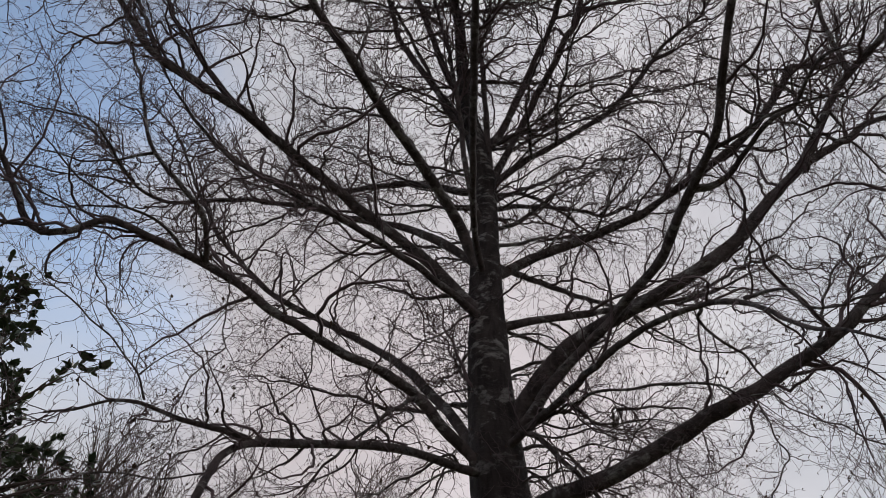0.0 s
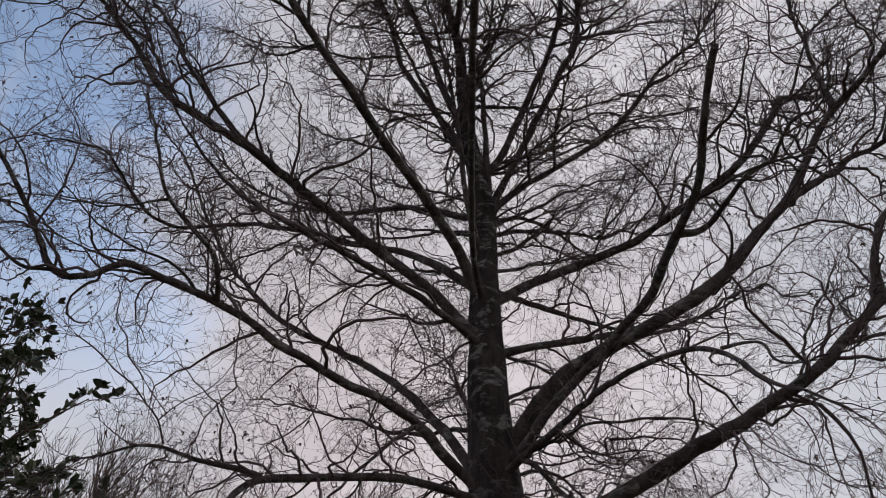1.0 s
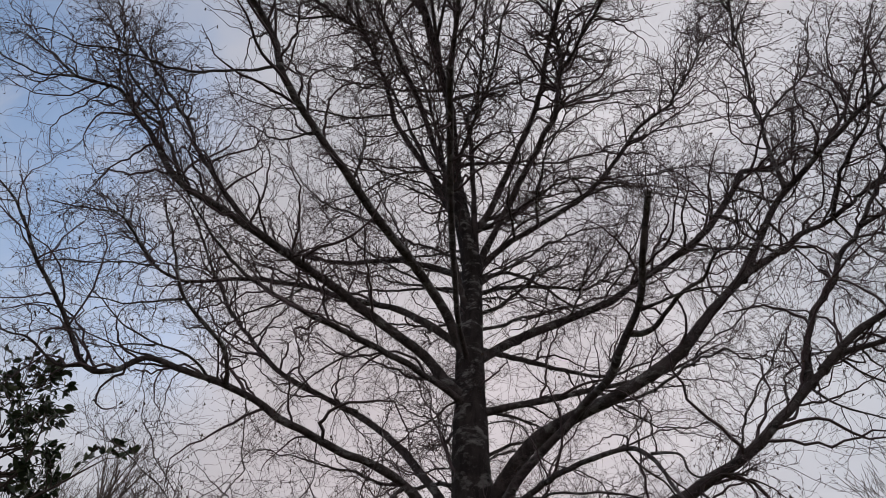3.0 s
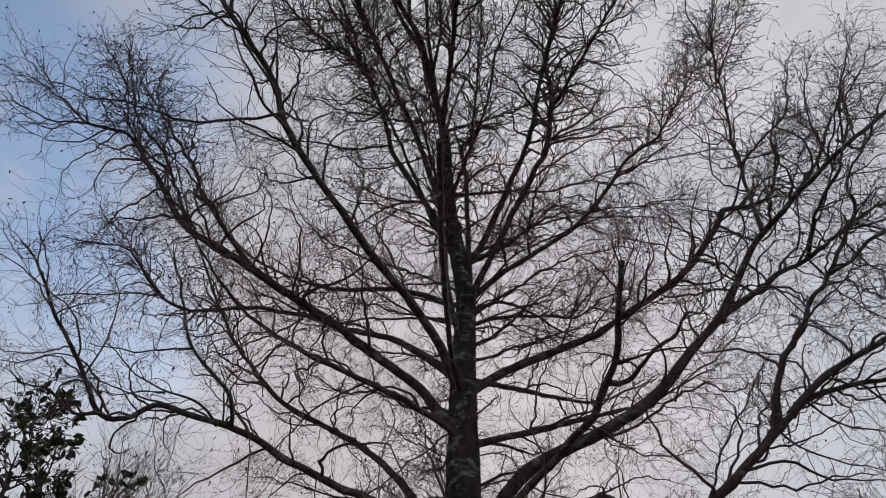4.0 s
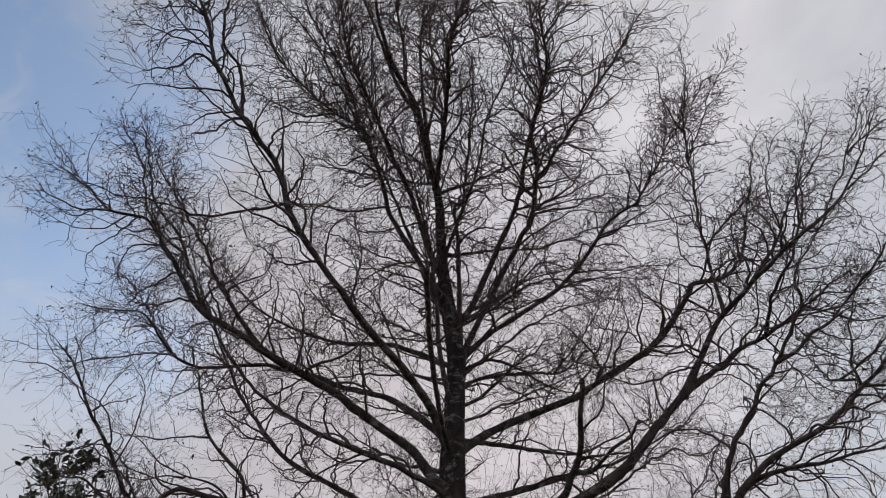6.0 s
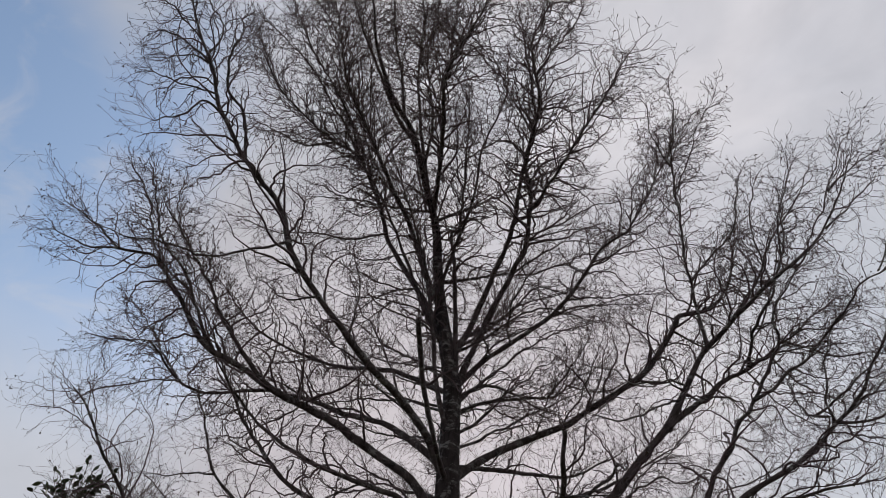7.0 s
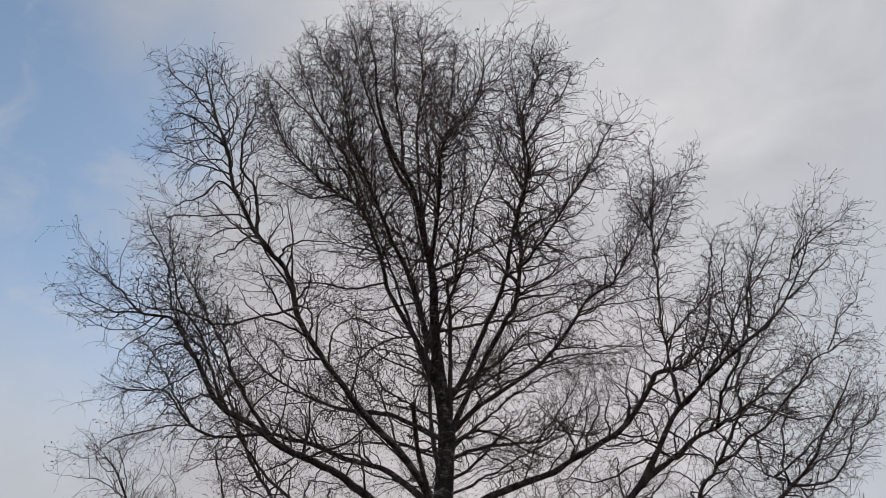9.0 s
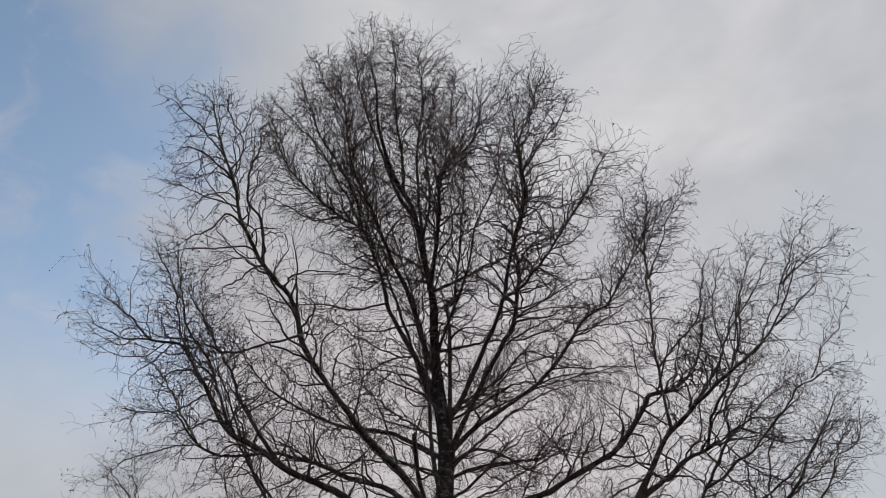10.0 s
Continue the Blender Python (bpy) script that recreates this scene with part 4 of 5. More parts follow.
limb(0.011, 0.005, 1.65, 0.05, (2.70, 2.56, 5.64), (2.35, 2.20, 5.44), (2.02, 2.00, 5.24), (1.77, 1.90, 5.30), (1.55, 1.85, 5.33))
limb(0.011, 0.005, 1.32, 0.05, (2.60, 2.57, 5.49), (2.17, 2.20, 5.12), (1.82, 2.00, 4.88), (1.54, 1.90, 4.82))
limb(0.017, 0.005, 2, 0.1, (1.17, 3.83, 7.29), (1.04, 3.00, 6.86), (1.06, 2.40, 6.63), (1.16, 2.00, 6.54), (1.09, 1.70, 6.60))
limb(0.016, 0.005, 2, 0.1, (0.90, 3.88, 7.12), (0.75, 3.00, 6.77), (0.80, 2.40, 6.55), (0.66, 2.00, 6.54))
limb(0.012, 0.005, 2.2, 0, (-1.41, 4.06, 6.55), (-1.75, 4.10, 6.34), (-2.08, 4.10, 6.18), (-2.43, 4.10, 6.10))
limb(0.015, 0.005, 2.2, 0, (-1.27, 4.09, 6.55), (-1.57, 4.00, 6.70), (-1.91, 4.00, 6.88), (-2.26, 4.00, 7.07))
limb(0.015, 0.007, 2.2, 0, (-3.13, 4.02, 6.92), (-3.55, 4.20, 7.50), (-3.96, 4.40, 8.08), (-4.36, 4.50, 8.62), (-4.78, 4.60, 8.96))
limb(0.015, 0.007, 2.2, 0.1, (-0.53, 3.42, 9.06), (-1.06, 3.30, 8.81), (-1.56, 3.20, 8.83), (-2.04, 3.10, 8.73), (-2.47, 3.00, 8.87))
limb(0.009, 0.005, 2.43, 0, (3.32, 2.05, 5.59), (3.51, 2.20, 5.50), (3.72, 2.30, 5.37), (4.01, 2.40, 5.31))
limb(0.009, 0.005, 2.43, 0, (3.24, 2.40, 5.73), (3.47, 2.60, 5.56), (3.68, 2.70, 5.42), (3.93, 2.80, 5.35))
limb(0.005, 0.003, 2.4, 0, (-0.39, 2.80, 3.25), (-0.50, 2.90, 3.17), (-0.67, 3.00, 3.17), (-0.82, 3.00, 3.11))
limb(0.005, 0.003, 2.4, 0, (-0.61, 2.60, 3.12), (-0.71, 2.70, 3.07), (-0.88, 2.80, 3.06))
limb(0.004, 0.003, 2.4, 0, (-0.85, 2.29, 3.01), (-0.91, 2.20, 2.88), (-1.01, 2.20, 2.79), (-1.06, 2.20, 2.71))
limb(0.009, 0.005, 1.7, 0.1, (3.51, 1.95, 4.86), (3.56, 2.28, 5.14), (4.00, 3.00, 6.04), (4.43, 3.20, 6.50))
limb(0.009, 0.005, 1.7, 0.1, (3.65, 1.86, 4.86), (4.22, 2.20, 5.31), (4.72, 2.50, 5.78), (5.27, 2.70, 6.37))
limb(0.010, 0.005, 1.7, 0.05, (2.79, 2.51, 5.77), (3.09, 2.80, 5.76), (3.36, 3.00, 5.67), (3.51, 3.10, 5.46))
limb(0.010, 0.005, 2, 0.05, (3.38, 2.00, 5.60), (3.88, 2.30, 6.15), (4.52, 2.60, 6.71), (5.04, 2.80, 7.15))
limb(0.010, 0.005, 1.8, 0.05, (2.23, 3.20, 6.07), (2.21, 3.20, 6.04), (1.92, 3.00, 5.67), (1.68, 2.90, 5.41))
limb(0.016, 0.004, 1.5, 0.1, (0.33, 3.76, 3.91), (0.43, 4.12, 4.17), (0.39, 4.49, 4.44), (0.42, 4.88, 4.69), (0.54, 5.26, 4.93), (0.59, 5.61, 5.23))
limb(0.019, 0.004, 1.5, 0.1, (0.32, 3.76, 4.11), (0.01, 4.07, 4.29), (-0.39, 4.29, 4.42), (-0.82, 4.39, 4.62), (-1.26, 4.47, 4.78), (-1.70, 4.54, 4.94))
limb(0.016, 0.004, 1.5, 0.1, (0.32, 3.77, 4.32), (0.59, 3.91, 4.52), (0.90, 4.01, 4.70), (1.16, 4.17, 4.92), (1.41, 4.30, 5.16), (1.65, 4.39, 5.43))
limb(0.017, 0.004, 1.5, 0.1, (0.33, 3.78, 4.59), (0.22, 4.16, 4.85), (0.12, 4.59, 5.02), (0.03, 5.00, 5.22), (-0.04, 5.43, 5.42), (-0.20, 5.75, 5.72))
limb(0.019, 0.004, 1.5, 0.1, (0.34, 3.79, 4.88), (0.51, 4.05, 5.00), (0.74, 4.27, 5.08), (0.98, 4.50, 5.14), (1.23, 4.69, 5.24), (1.44, 4.92, 5.36))
limb(0.021, 0.004, 1.5, 0.1, (0.34, 3.79, 5.08), (0.08, 3.97, 5.27), (-0.18, 4.14, 5.44), (-0.43, 4.30, 5.66), (-0.71, 4.37, 5.87), (-0.97, 4.46, 6.10))
limb(0.014, 0.004, 1.5, 0.1, (0.35, 3.80, 5.41), (0.36, 4.17, 5.64), (0.29, 4.51, 5.92), (0.24, 4.90, 6.11), (0.11, 5.28, 6.30), (0.05, 5.63, 6.56))
limb(0.017, 0.004, 1.5, 0.1, (0.36, 3.80, 5.61), (0.23, 4.13, 5.91), (0.13, 4.46, 6.24), (-0.09, 4.78, 6.51), (-0.07, 5.20, 6.71), (-0.07, 5.59, 6.97))
limb(0.022, 0.004, 1.5, 0.1, (0.37, 3.81, 5.90), (0.67, 3.90, 6.13), (0.90, 3.97, 6.42), (1.18, 3.99, 6.69), (1.45, 4.02, 6.96), (1.75, 3.99, 7.20))
limb(0.014, 0.004, 1.5, 0.1, (0.39, 3.81, 6.19), (0.53, 4.09, 6.42), (0.76, 4.31, 6.62), (1.05, 4.47, 6.77), (1.37, 4.65, 6.87), (1.71, 4.80, 6.87))
limb(0.014, 0.004, 1.5, 0.1, (0.40, 3.82, 6.50), (0.14, 4.00, 6.72), (-0.14, 4.15, 6.96), (-0.44, 4.25, 7.19), (-0.72, 4.47, 7.37), (-0.95, 4.69, 7.59))
limb(0.014, 0.004, 1.5, 0.1, (0.37, 3.77, 6.84), (0.35, 4.02, 7.02), (0.39, 4.28, 7.23), (0.38, 4.52, 7.47), (0.42, 4.75, 7.72), (0.48, 4.93, 8.00))
limb(0.017, 0.004, 1.5, 0.1, (0.34, 3.74, 7.13), (0.55, 3.85, 7.29), (0.75, 3.92, 7.50), (0.92, 4.01, 7.74), (1.06, 4.13, 7.97), (1.24, 4.20, 8.20))
limb(0.019, 0.004, 1.5, 0.1, (0.30, 3.71, 7.52), (0.18, 4.01, 7.66), (0.13, 4.29, 7.89), (0.09, 4.59, 8.08), (0.13, 4.90, 8.26), (0.07, 5.17, 8.48))
limb(0.016, 0.004, 1.5, 0.1, (0.26, 3.66, 7.92), (0.37, 4.00, 8.12), (0.45, 4.36, 8.32), (0.70, 4.65, 8.50), (0.97, 4.87, 8.74), (1.19, 5.17, 8.94))
limb(0.021, 0.004, 1.5, 0.1, (0.22, 3.58, 8.33), (0.13, 3.94, 8.47), (0.08, 4.34, 8.48), (0.03, 4.75, 8.47), (0.06, 5.15, 8.46), (0.19, 5.54, 8.50))
limb(0.014, 0.004, 1.5, 0.1, (0.20, 3.46, 8.68), (0.46, 3.73, 8.87), (0.76, 4.00, 8.95), (1.10, 4.22, 9.07), (1.42, 4.37, 9.29), (1.66, 4.63, 9.51))
limb(0.015, 0.005, 1.5, 0.05, (-1.26, 2.43, 4.09), (-1.19, 2.25, 4.07), (-1.19, 2.13, 4.11), (-1.25, 2.04, 4.16), (-1.31, 1.96, 4.21), (-1.39, 1.90, 4.27), (-1.45, 1.83, 4.36), (-1.51, 1.77, 4.46), (-1.55, 1.71, 4.59), (-1.60, 1.65, 4.73), (-1.67, 1.60, 4.89))
limb(0.008, 0.004, 1.2, 0.05, (1.01, 1.92, 3.34), (1.08, 2.13, 3.43), (1.11, 2.16, 3.39), (1.17, 2.20, 3.33), (1.23, 2.24, 3.29), (1.32, 2.31, 3.21))
limb(0.014, 0.005, 1.8, 0.05, (1.18, 2.98, 8.40), (1.69, 2.90, 8.49), (2.07, 2.84, 8.71), (2.46, 2.81, 8.91), (2.78, 2.84, 9.05))
limb(0.012, 0.005, 1.8, 0.05, (1.36, 2.72, 8.04), (1.70, 2.74, 8.20), (2.01, 2.63, 8.17), (2.33, 2.55, 8.10))
limb(0.014, 0.005, 1.9, 0.05, (0.02, 3.06, 8.26), (-0.42, 3.24, 8.37), (-0.77, 3.28, 8.30), (-1.02, 3.15, 8.39), (-1.26, 3.18, 8.32))
limb(0.012, 0.005, 1.9, 0.05, (0.03, 3.70, 7.68), (-0.07, 3.51, 7.64), (-0.39, 3.38, 7.61), (-0.68, 3.27, 7.58), (-0.93, 3.15, 7.55), (-1.17, 3.00, 7.55))
limb(0.009, 0.005, 1.9, 0.05, (-0.39, 3.38, 7.61), (-0.64, 3.43, 7.39), (-0.92, 3.47, 7.17), (-1.09, 3.48, 6.99))
limb(0.011, 0.005, 1.8, 0.05, (-0.42, 2.91, 9.36), (-0.64, 2.88, 9.00), (-1.00, 2.73, 8.95), (-1.26, 2.62, 8.87), (-1.48, 2.52, 8.77))
limb(0.01, 0.005, 1.8, 0.05, (-0.61, 2.89, 9.03), (-0.86, 2.92, 8.82), (-1.05, 2.76, 8.70), (-1.29, 2.82, 8.37))
limb(0.01, 0.005, 1.8, 0.05, (2.37, 3.48, 8.47), (2.79, 3.24, 8.43), (3.18, 3.15, 8.38), (3.50, 3.03, 8.35), (3.73, 3.03, 8.22))
limb(0.01, 0.005, 1.8, 0.05, (1.94, 3.63, 7.88), (2.22, 3.51, 7.83), (2.52, 3.39, 7.72), (2.87, 3.24, 7.62))
limb(0.014, 0.005, 1.8, 0.05, (1.46, 2.54, 8.71), (1.42, 2.23, 8.63), (1.64, 1.99, 8.74), (1.93, 1.81, 8.80), (2.21, 1.49, 8.98), (2.49, 1.26, 9.09))
limb(0.012, 0.005, 1.8, 0.05, (1.17, 3.11, 7.84), (1.56, 2.88, 7.99), (1.91, 2.66, 7.97), (2.24, 2.60, 7.80))
limb(0.011, 0.005, 1.8, 0.05, (0.65, 3.91, 6.91), (0.88, 3.75, 7.17), (1.21, 3.62, 7.26), (1.55, 3.50, 7.35), (1.92, 3.32, 7.48), (2.66, 3.26, 7.52), (3.02, 3.19, 7.56))
limb(0.014, 0.005, 2, 0.15, (0.04, 3.24, 9.35), (-0.12, 2.70, 9.95), (-0.25, 2.25, 10.37), (-0.30, 1.73, 10.85), (-0.21, 1.21, 11.33))
limb(0.012, 0.005, 2, 0.15, (-0.30, 3.15, 9.29), (-0.76, 2.59, 9.80), (-0.92, 2.05, 10.21), (-1.25, 1.50, 10.60), (-1.58, 1.03, 10.94))
limb(0.012, 0.005, 2, 0.05, (0.18, 3.29, 9.09), (0.44, 2.67, 9.46), (0.69, 2.43, 9.57), (1.10, 2.21, 9.67), (1.26, 1.86, 9.87))
limb(0.013, 0.005, 2, 0.05, (0.20, 3.38, 8.87), (0.02, 2.97, 9.32), (-0.48, 2.67, 9.47), (-1.05, 2.42, 9.57), (-1.54, 2.22, 9.63), (-1.85, 2.08, 9.64))
limb(0.019, 0.006, 1.3, 0.1, (0.49, 3.54, 3.77), (0.50, 3.43, 3.69), (0.58, 3.35, 3.58), (0.67, 3.29, 3.45), (0.73, 3.25, 3.31), (0.79, 3.22, 3.16), (0.83, 3.17, 3.02))
limb(0.01, 0.004, 1.6, 0.1, (0.34, 3.75, 3.48), (0.46, 3.57, 3.47), (0.54, 3.45, 3.44), (0.62, 3.34, 3.41), (0.70, 3.28, 3.32))
limb(0.01, 0.004, 1.6, 0.1, (0.13, 3.61, 3.54), (0.02, 3.43, 3.53), (-0.12, 3.35, 3.40), (-0.25, 3.27, 3.27), (-0.35, 3.18, 3.14))
limb(0.009, 0.004, 1.6, 0.1, (0.25, 3.70, 4.86), (-0.02, 3.62, 4.62), (-0.17, 3.57, 4.49), (-0.32, 3.56, 4.33), (-0.46, 3.50, 4.22))
limb(0.01, 0.004, 1.2, 0.05, (0.46, 3.87, 6.47), (0.75, 3.52, 6.38), (1.02, 3.27, 6.29), (1.33, 3.17, 6.07))
limb(0.01, 0.004, 1.2, 0.05, (0.54, 3.88, 6.31), (0.87, 3.60, 6.26), (1.20, 3.43, 6.20), (1.57, 3.18, 6.20))
limb(0.01, 0.004, 1.2, 0.05, (1.34, 3.85, 5.92), (1.44, 3.63, 6.06), (1.48, 3.38, 6.15), (1.57, 3.14, 6.24))
limb(0.01, 0.004, 2.0, 0.05, (0.72, 3.96, 5.68), (0.81, 3.69, 5.47), (0.96, 3.42, 5.54), (1.03, 3.16, 5.59), (1.14, 2.94, 5.61))
limb(0.01, 0.004, 2.0, 0.05, (2.78, 2.60, 5.49), (2.55, 2.51, 5.60), (2.39, 2.22, 5.66), (2.19, 1.94, 5.73))
limb(0.01, 0.004, 2.0, 0.05, (2.79, 2.66, 6.45), (3.08, 2.63, 6.20), (3.24, 2.44, 6.28), (3.35, 2.16, 6.43), (3.38, 1.88, 6.58))
limb(0.01, 0.004, 2.0, 0.05, (3.41, 2.24, 5.75), (3.67, 1.99, 5.83), (3.89, 1.87, 5.81), (4.11, 1.63, 5.89))
limb(0.01, 0.004, 2.0, 0.05, (3.51, 2.11, 4.98), (3.72, 1.94, 5.09), (3.98, 1.72, 5.29), (4.18, 1.49, 5.49))
limb(0.01, 0.004, 2.0, 0.05, (3.28, 2.58, 5.82), (3.58, 2.38, 6.23), (3.73, 2.05, 6.58), (3.78, 1.76, 6.89), (3.84, 1.51, 7.17))
limb(0.01, 0.004, 2.0, 0.05, (3.58, 2.12, 5.83), (3.95, 2.08, 5.63), (4.22, 1.96, 5.60), (4.40, 1.92, 5.51))
limb(0.01, 0.004, 2.0, 0.05, (1.64, 3.71, 5.96), (1.85, 3.21, 6.09), (1.96, 2.88, 6.24), (2.00, 2.56, 6.38))
limb(0.01, 0.004, 2.0, 0.05, (3.76, 1.90, 6.74), (4.05, 1.98, 6.77), (4.27, 1.79, 7.11), (4.50, 1.53, 7.49), (4.67, 1.32, 7.85), (4.87, 1.16, 8.14))
limb(0.01, 0.004, 2.0, 0.05, (4.49, 1.54, 7.47), (4.82, 1.37, 7.70), (5.14, 1.28, 7.91))
limb(0.01, 0.004, 2.0, 0.05, (3.72, 2.08, 6.55), (3.69, 1.95, 7.10), (3.72, 1.75, 7.45), (3.84, 1.56, 7.79))
limb(0.01, 0.004, 2.0, 0.05, (3.83, 1.93, 6.74), (3.93, 1.69, 7.19), (4.06, 1.49, 7.54), (4.09, 1.37, 7.82))
limb(0.01, 0.004, 2.0, 0.05, (3.04, 1.77, 8.17), (3.10, 1.66, 8.58), (3.16, 1.36, 8.91), (3.11, 1.15, 9.19))
limb(0.01, 0.004, 2.0, 0.05, (3.04, 1.77, 8.12), (3.16, 2.05, 8.15), (3.32, 1.71, 8.53), (3.48, 1.48, 8.82), (3.64, 1.24, 9.12))
limb(0.01, 0.004, 2.0, 0.05, (3.04, 1.75, 8.27), (2.88, 1.54, 8.65), (2.79, 1.29, 8.93))
limb(0.01, 0.004, 2.0, 0.05, (-0.28, 2.47, 10.39), (-0.52, 2.54, 10.18), (-0.76, 2.18, 10.76), (-0.87, 1.72, 11.41), (-1.03, 1.25, 12.07), (-0.97, 0.90, 12.64))
limb(0.01, 0.004, 2.0, 0.05, (-0.89, 2.12, 10.16), (-1.21, 1.77, 10.75), (-1.32, 1.30, 11.33), (-1.43, 0.88, 11.86))
limb(0.008, 0.003, 1.5, 0.05, (-1.32, 2.34, 4.04), (-1.39, 2.20, 4.10), (-1.41, 2.11, 4.10), (-1.56, 2.04, 4.08), (-1.67, 1.94, 4.09), (-1.78, 1.82, 4.12), (-1.87, 1.68, 4.16))
limb(0.005, 0.003, 1.5, 0.05, (-1.58, 2.03, 4.08), (-1.75, 2.04, 4.11), (-1.87, 1.98, 4.03))
limb(0.007, 0.003, 1.5, 0.05, (-1.42, 1.87, 4.30), (-1.66, 1.95, 4.37), (-1.86, 1.89, 4.34), (-2.01, 1.84, 4.29))
limb(0.005, 0.003, 1.5, 0.05, (-1.58, 2.06, 4.02), (-1.76, 2.05, 4.06), (-1.92, 1.95, 4.10), (-2.07, 1.88, 4.12))
limb(0.007, 0.003, 1.9, 0.05, (0.57, 3.41, 3.76), (0.72, 3.40, 3.69), (0.90, 3.34, 3.69), (1.08, 3.33, 3.62), (1.21, 3.34, 3.54))
limb(0.007, 0.003, 1.9, 0.05, (0.66, 3.32, 3.81), (0.85, 3.38, 3.74), (1.01, 3.40, 3.67), (1.20, 3.40, 3.63))
limb(0.007, 0.003, 1.9, 0.05, (0.98, 3.33, 3.67), (0.95, 3.09, 3.64), (0.99, 3.09, 3.50))
limb(0.007, 0.003, 1.9, 0.05, (0.95, 3.08, 3.62), (1.31, 3.03, 3.61), (1.39, 3.08, 3.47), (1.40, 3.12, 3.34))
limb(0.007, 0.003, 1.9, 0.05, (-0.27, 3.25, 3.74), (-0.15, 3.16, 3.62), (-0.26, 3.15, 3.54), (-0.28, 3.20, 3.40))
hung_all = np.repeat(np.concatenate(hung_all), 2, axis=0)
hung_size = np.random.default_rng(3).uniform(0.014, 0.034, len(hung_all)) * np.clip(0.55 + (hung_all[:, 2] - 3.5) * 0.12, 0.55, 1.05)
part("catkin_growth", mesh_of("catkin_growth", *catkins(hung_all, hung_size), catkin_skin), birch, "small dry brown catkins", "stuff")


# ---- bare trees behind ----
def far_tree(x, y, height, spread, seed, label):
    """A bare tree of upright shoots."""
    global rng
    rng = np.random.default_rng(seed)
    tree = tagged(new("bare_tree"), label=label, category="tree", group="bare trees behind the birch")
    tree.location = (x, y, 0)
    top = height * 0.8
    path, length = spline([(0, 0, 0), (0.1, 0.1, top * 0.4), (-0.1, 0.0, top * 0.75), (0, 0.1, top)], 30)
    radius = np.interp(path[:, 2], (0, top * 0.1, top), (height * 0.018, height * 0.012, 0.03))
    part("trunk", wood(path, radius, 10, "trunk", far_bark), tree)
    n = 26
    u = 0.3 + 0.68 * np.sort(rng.random(n))
    l1 = height * 0.34 * rng.uniform(0.6, 1.0, n) * (1.15 - 0.75 * u)
    b1, q1 = sprout(path[None], radius[None], np.zeros(n, int), u, l1, np.radians(rng.uniform(22, 22 + spread, n)), 12, 0.05, np.full(n, 0.07), 0.03, 0.008, 0.6)
    n2 = np.maximum(4, (l1 * 3.2).astype(int))
    par = np.repeat(np.arange(n), n2)
    u = rng.uniform(0.25, 1, len(par))
    l2 = l1[par] * rng.uniform(0.25, 0.5, len(par))
    b2, q2 = sprout(b1, q1, par, u, l2, np.radians(rng.uniform(15, 40, len(par))), 6, 0.1, np.full(len(par), 0.07), 0.016, 0.009)
    n3 = np.maximum(2, (l2 * 2.2).astype(int))
    par = np.repeat(np.arange(len(l2)), n3)
    u = rng.uniform(0.2, 1, len(par))
    l3 = l2[par] * rng.uniform(0.25, 0.6, len(par)) + 0.2
    b3, q3 = sprout(b2, q2, par, u, l3, np.radians(rng.uniform(15, 45, len(par))), 4, 0.14, np.full(len(par), 0.06), 0.012, 0.008)
    part("limb_growth", mesh_of("limb_growth", *joined([tubes(b1, q1, 6)]), far_bark), tree, kind="stuff")
    part("crown", mesh_of("crown", *joined([tubes(b2, q2, 3), tubes(b3, q3, 3)]), far_bark), tree, kind="stuff")


for x, y, h, s, seed in FAR_TREES:
    far_tree(x, y, h, s, seed, "distant leafless tree with upright brown shoots")


# ---- holly ----
holly = tagged(new("holly_tree"), label="dark evergreen holly with glossy leaves beside the birch", category="tree")
holly.location = (-3.8, 4.1, 0)
rng = np.random.default_rng(11)
path, length = spline([(0, 0, 0), (0.05, -0.05, 1.6), (0.0, 0.05, 2.8), (0.05, 0.0, 3.8), (0.03, 0.0, 4.64)], 40)
radius = np.interp(path[:, 2], (0, 0.3, 5.2), (0.12, 0.09, 0.008))
part("trunk", wood(path, radius, 10, "trunk", far_bark), holly)
n = 120
u = 0.36 + 0.8 * np.sort(rng.random(n))
l1 = np.clip(0.3 + 5.4 * (1 - u), 0.2, 1.75) * rng.uniform(0.7, 1.05, n)
b1, q1 = sprout(path[None], radius[None], np.zeros(n, int), u, l1, np.radians(rng.uniform(55, 85, n)), 9, 0.08, np.full(n, 0.02), 0.02, 0.004, 0.5)
n2 = np.maximum(4, (l1 * 5.5).astype(int))
par = np.repeat(np.arange(n), n2)
u = rng.uniform(0.25, 1, len(par))
b2, q2 = sprout(b1, q1, par, u, rng.uniform(0.12, 0.45, len(par)), np.radians(rng.uniform(25, 60, len(par))), 6, 0.1, np.full(len(par), 0.05), 0.012, 0.003)
part("branch_growth", mesh_of("branch_growth", *joined([tubes(b1, q1, 6), tubes(b2, q2, 4)]), far_bark), holly, kind="stuff")

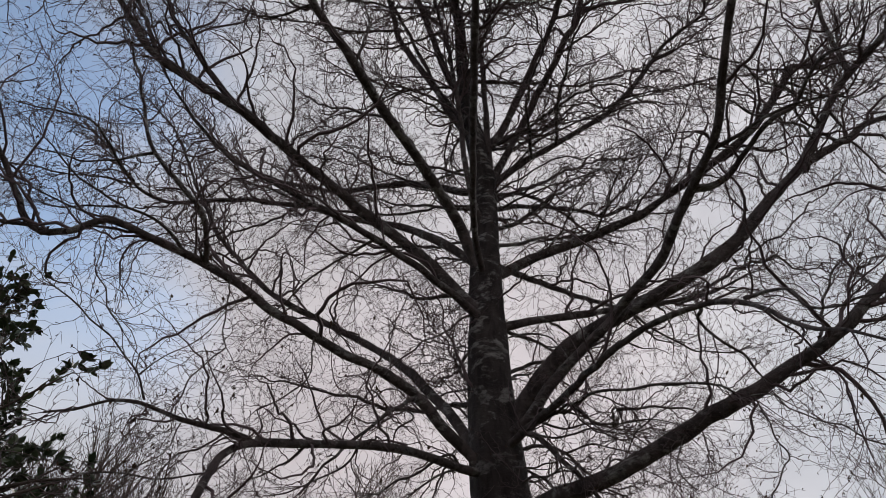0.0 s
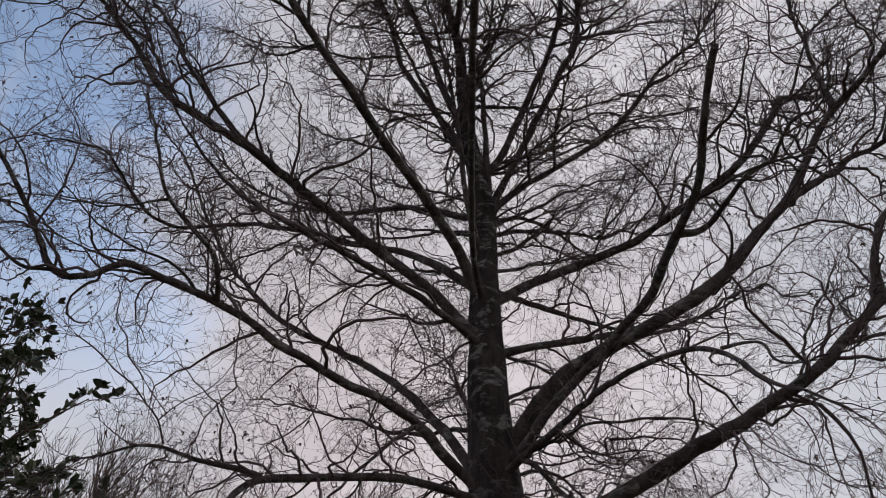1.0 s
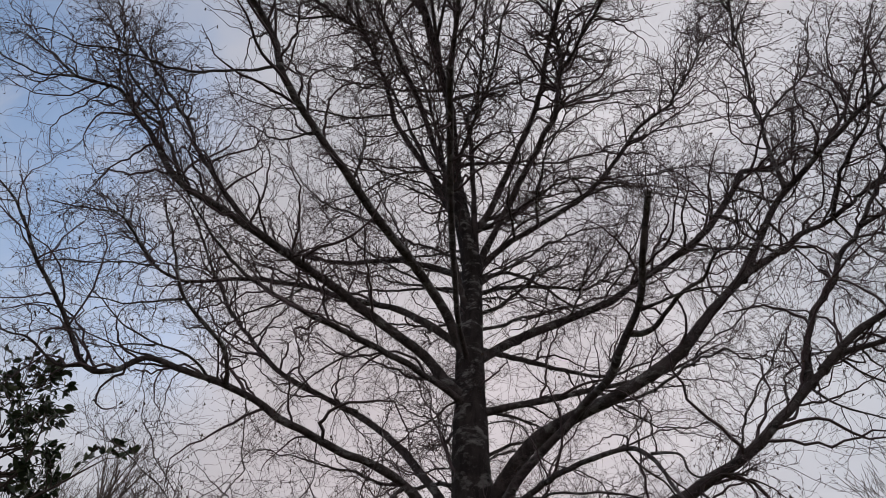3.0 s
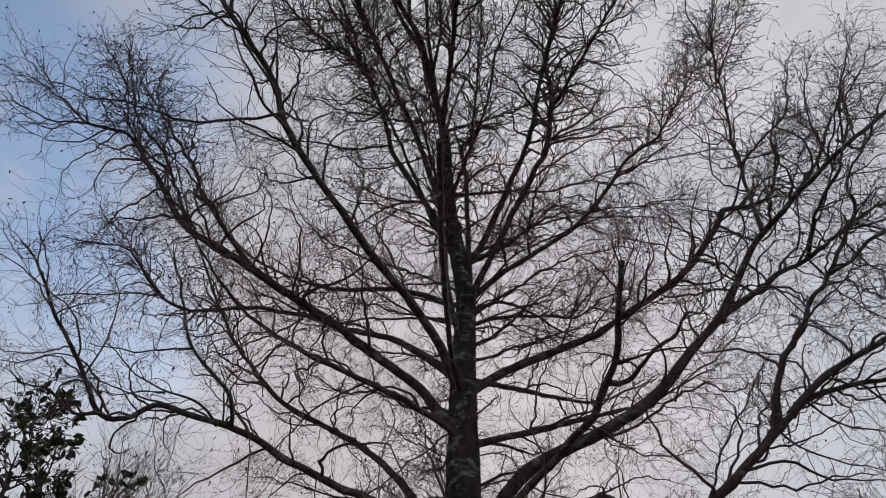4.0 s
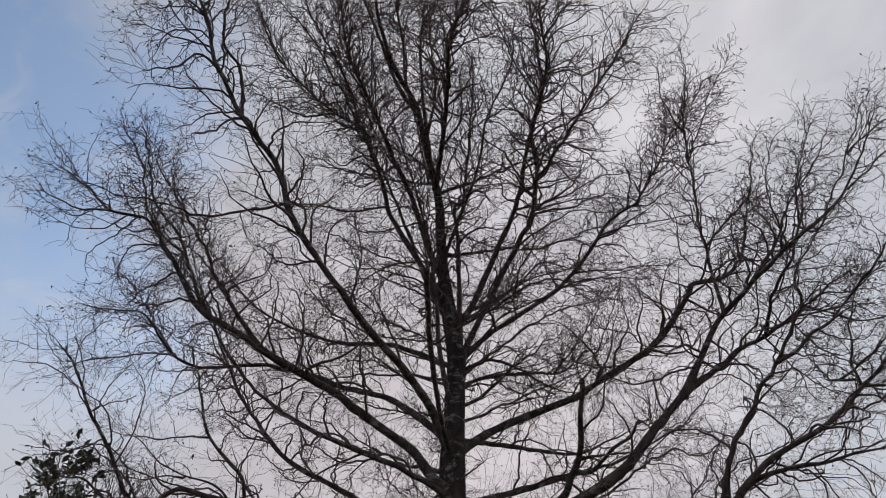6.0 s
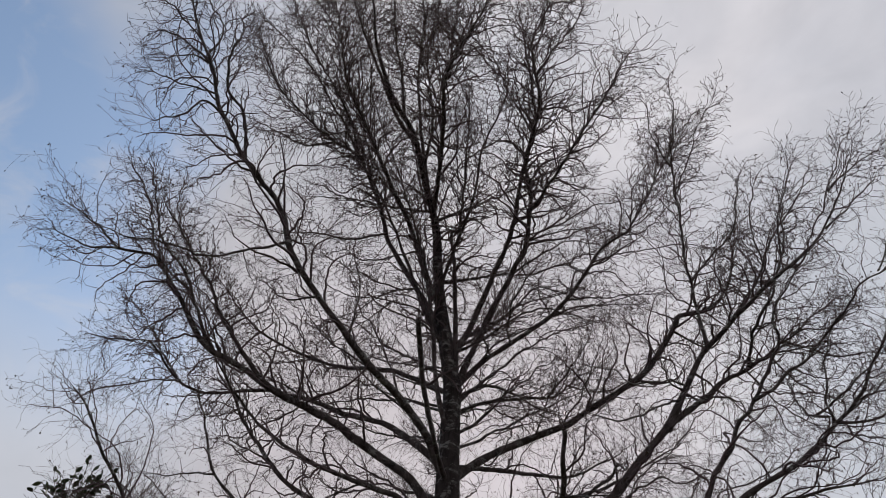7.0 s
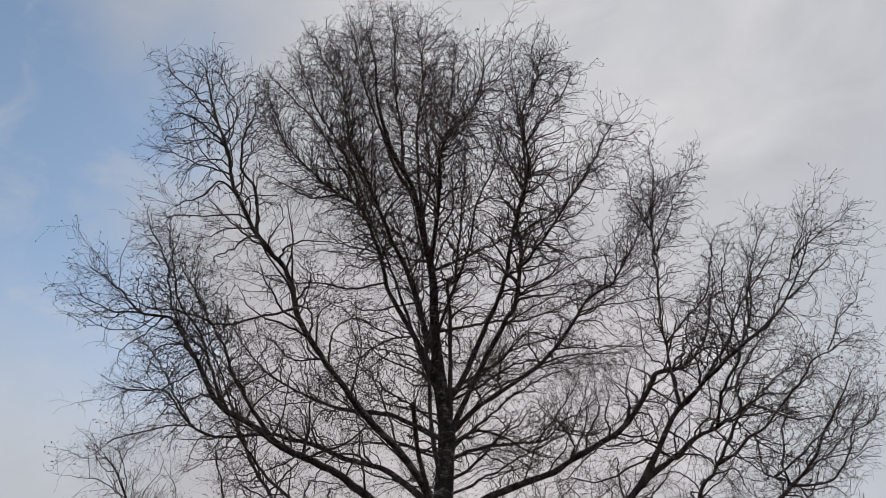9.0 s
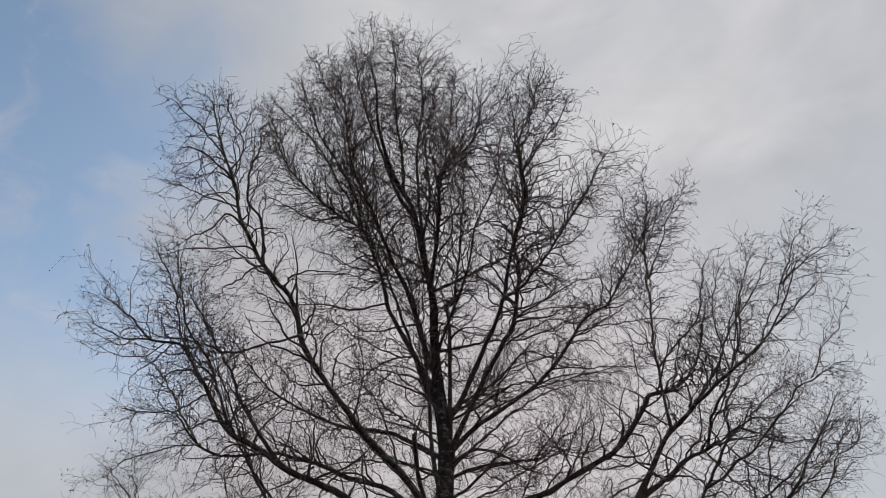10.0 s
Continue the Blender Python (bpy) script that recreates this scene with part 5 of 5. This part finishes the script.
# leaves in rosettes along the shoots
LEAF = np.array([(0, 0, 0), (0.17, 0.14, 0.0), (0.27, 0.36, 0.05), (0.26, 0.6, 0.02), (0.13, 0.84, 0.0), (0, 1.02, -0.1), (-0.13, 0.84, 0.0), (-0.26, 0.6, 0.02), (-0.27, 0.36, 0.05), (-0.17, 0.14, 0.0), (0, 0.36, -0.04), (0, 0.7, -0.06)])
LEAF_FACES = np.array([(0, 1, 10), (1, 2, 10), (2, 3, 11), (2, 11, 10), (3, 4, 11), (4, 5, 11), (5, 6, 11), (6, 7, 11), (7, 8, 10), (7, 10, 11), (8, 9, 10), (9, 0, 10)])
reps = 12
par = np.repeat(np.arange(len(b2)), reps)
par = par[rng.random(len(par)) < np.where(b2[par, -1, 2] > 4.8, 0.4, 1.0)]
u = 1 - rng.random(len(par)) ** 3.0 * 0.6
f = u * 5
i = np.minimum(f.astype(int), 4)
place = b2[par, i] + (b2[par, i + 1] - b2[par, i]) * (f - i)[:, None]
along = unit(b2[par, i + 1] - b2[par, i])
way = unit(along * 0.5 + unit(rng.normal(size=(len(par), 3))) + np.array([0, 0, 0.15]))
flat = unit(np.cross(way, rng.normal(size=(len(par), 3)) * 0.6 + np.array([0.3, 0, 1.0])))
normal = np.cross(flat, way)
size = rng.uniform(0.055, 0.1, len(par))
near = np.argsort(-(place[:, 2] + place[:, 0] * 0.5 - place[:, 1] * 0.3))[:300]
rest = np.setdiff1d(np.arange(len(par)), near)
basis = np.stack([flat, way, normal], 1) * size[:, None, None]
v = place[rest][:, None] + np.einsum("vk,nkj->nvj", LEAF, basis[rest])
faces = (LEAF_FACES[None] + np.arange(len(rest))[:, None, None] * len(LEAF)).reshape(-1, 3)
crown = part("crown", mesh_of("crown", v.reshape(-1, 3), faces, holly_leaf), holly, kind="stuff")
leaf_mesh = mesh_of("leaf", LEAF, LEAF_FACES, holly_leaf_single)
for k in near:
    ob = part("leaf", leaf_mesh, holly)
    m = Matrix.Identity(4)
    for c in range(3):
        for r_ in range(3):
            m[r_][c] = basis[k, c, r_]
        m[c][3] = place[k, c]
    ob.matrix_local = m
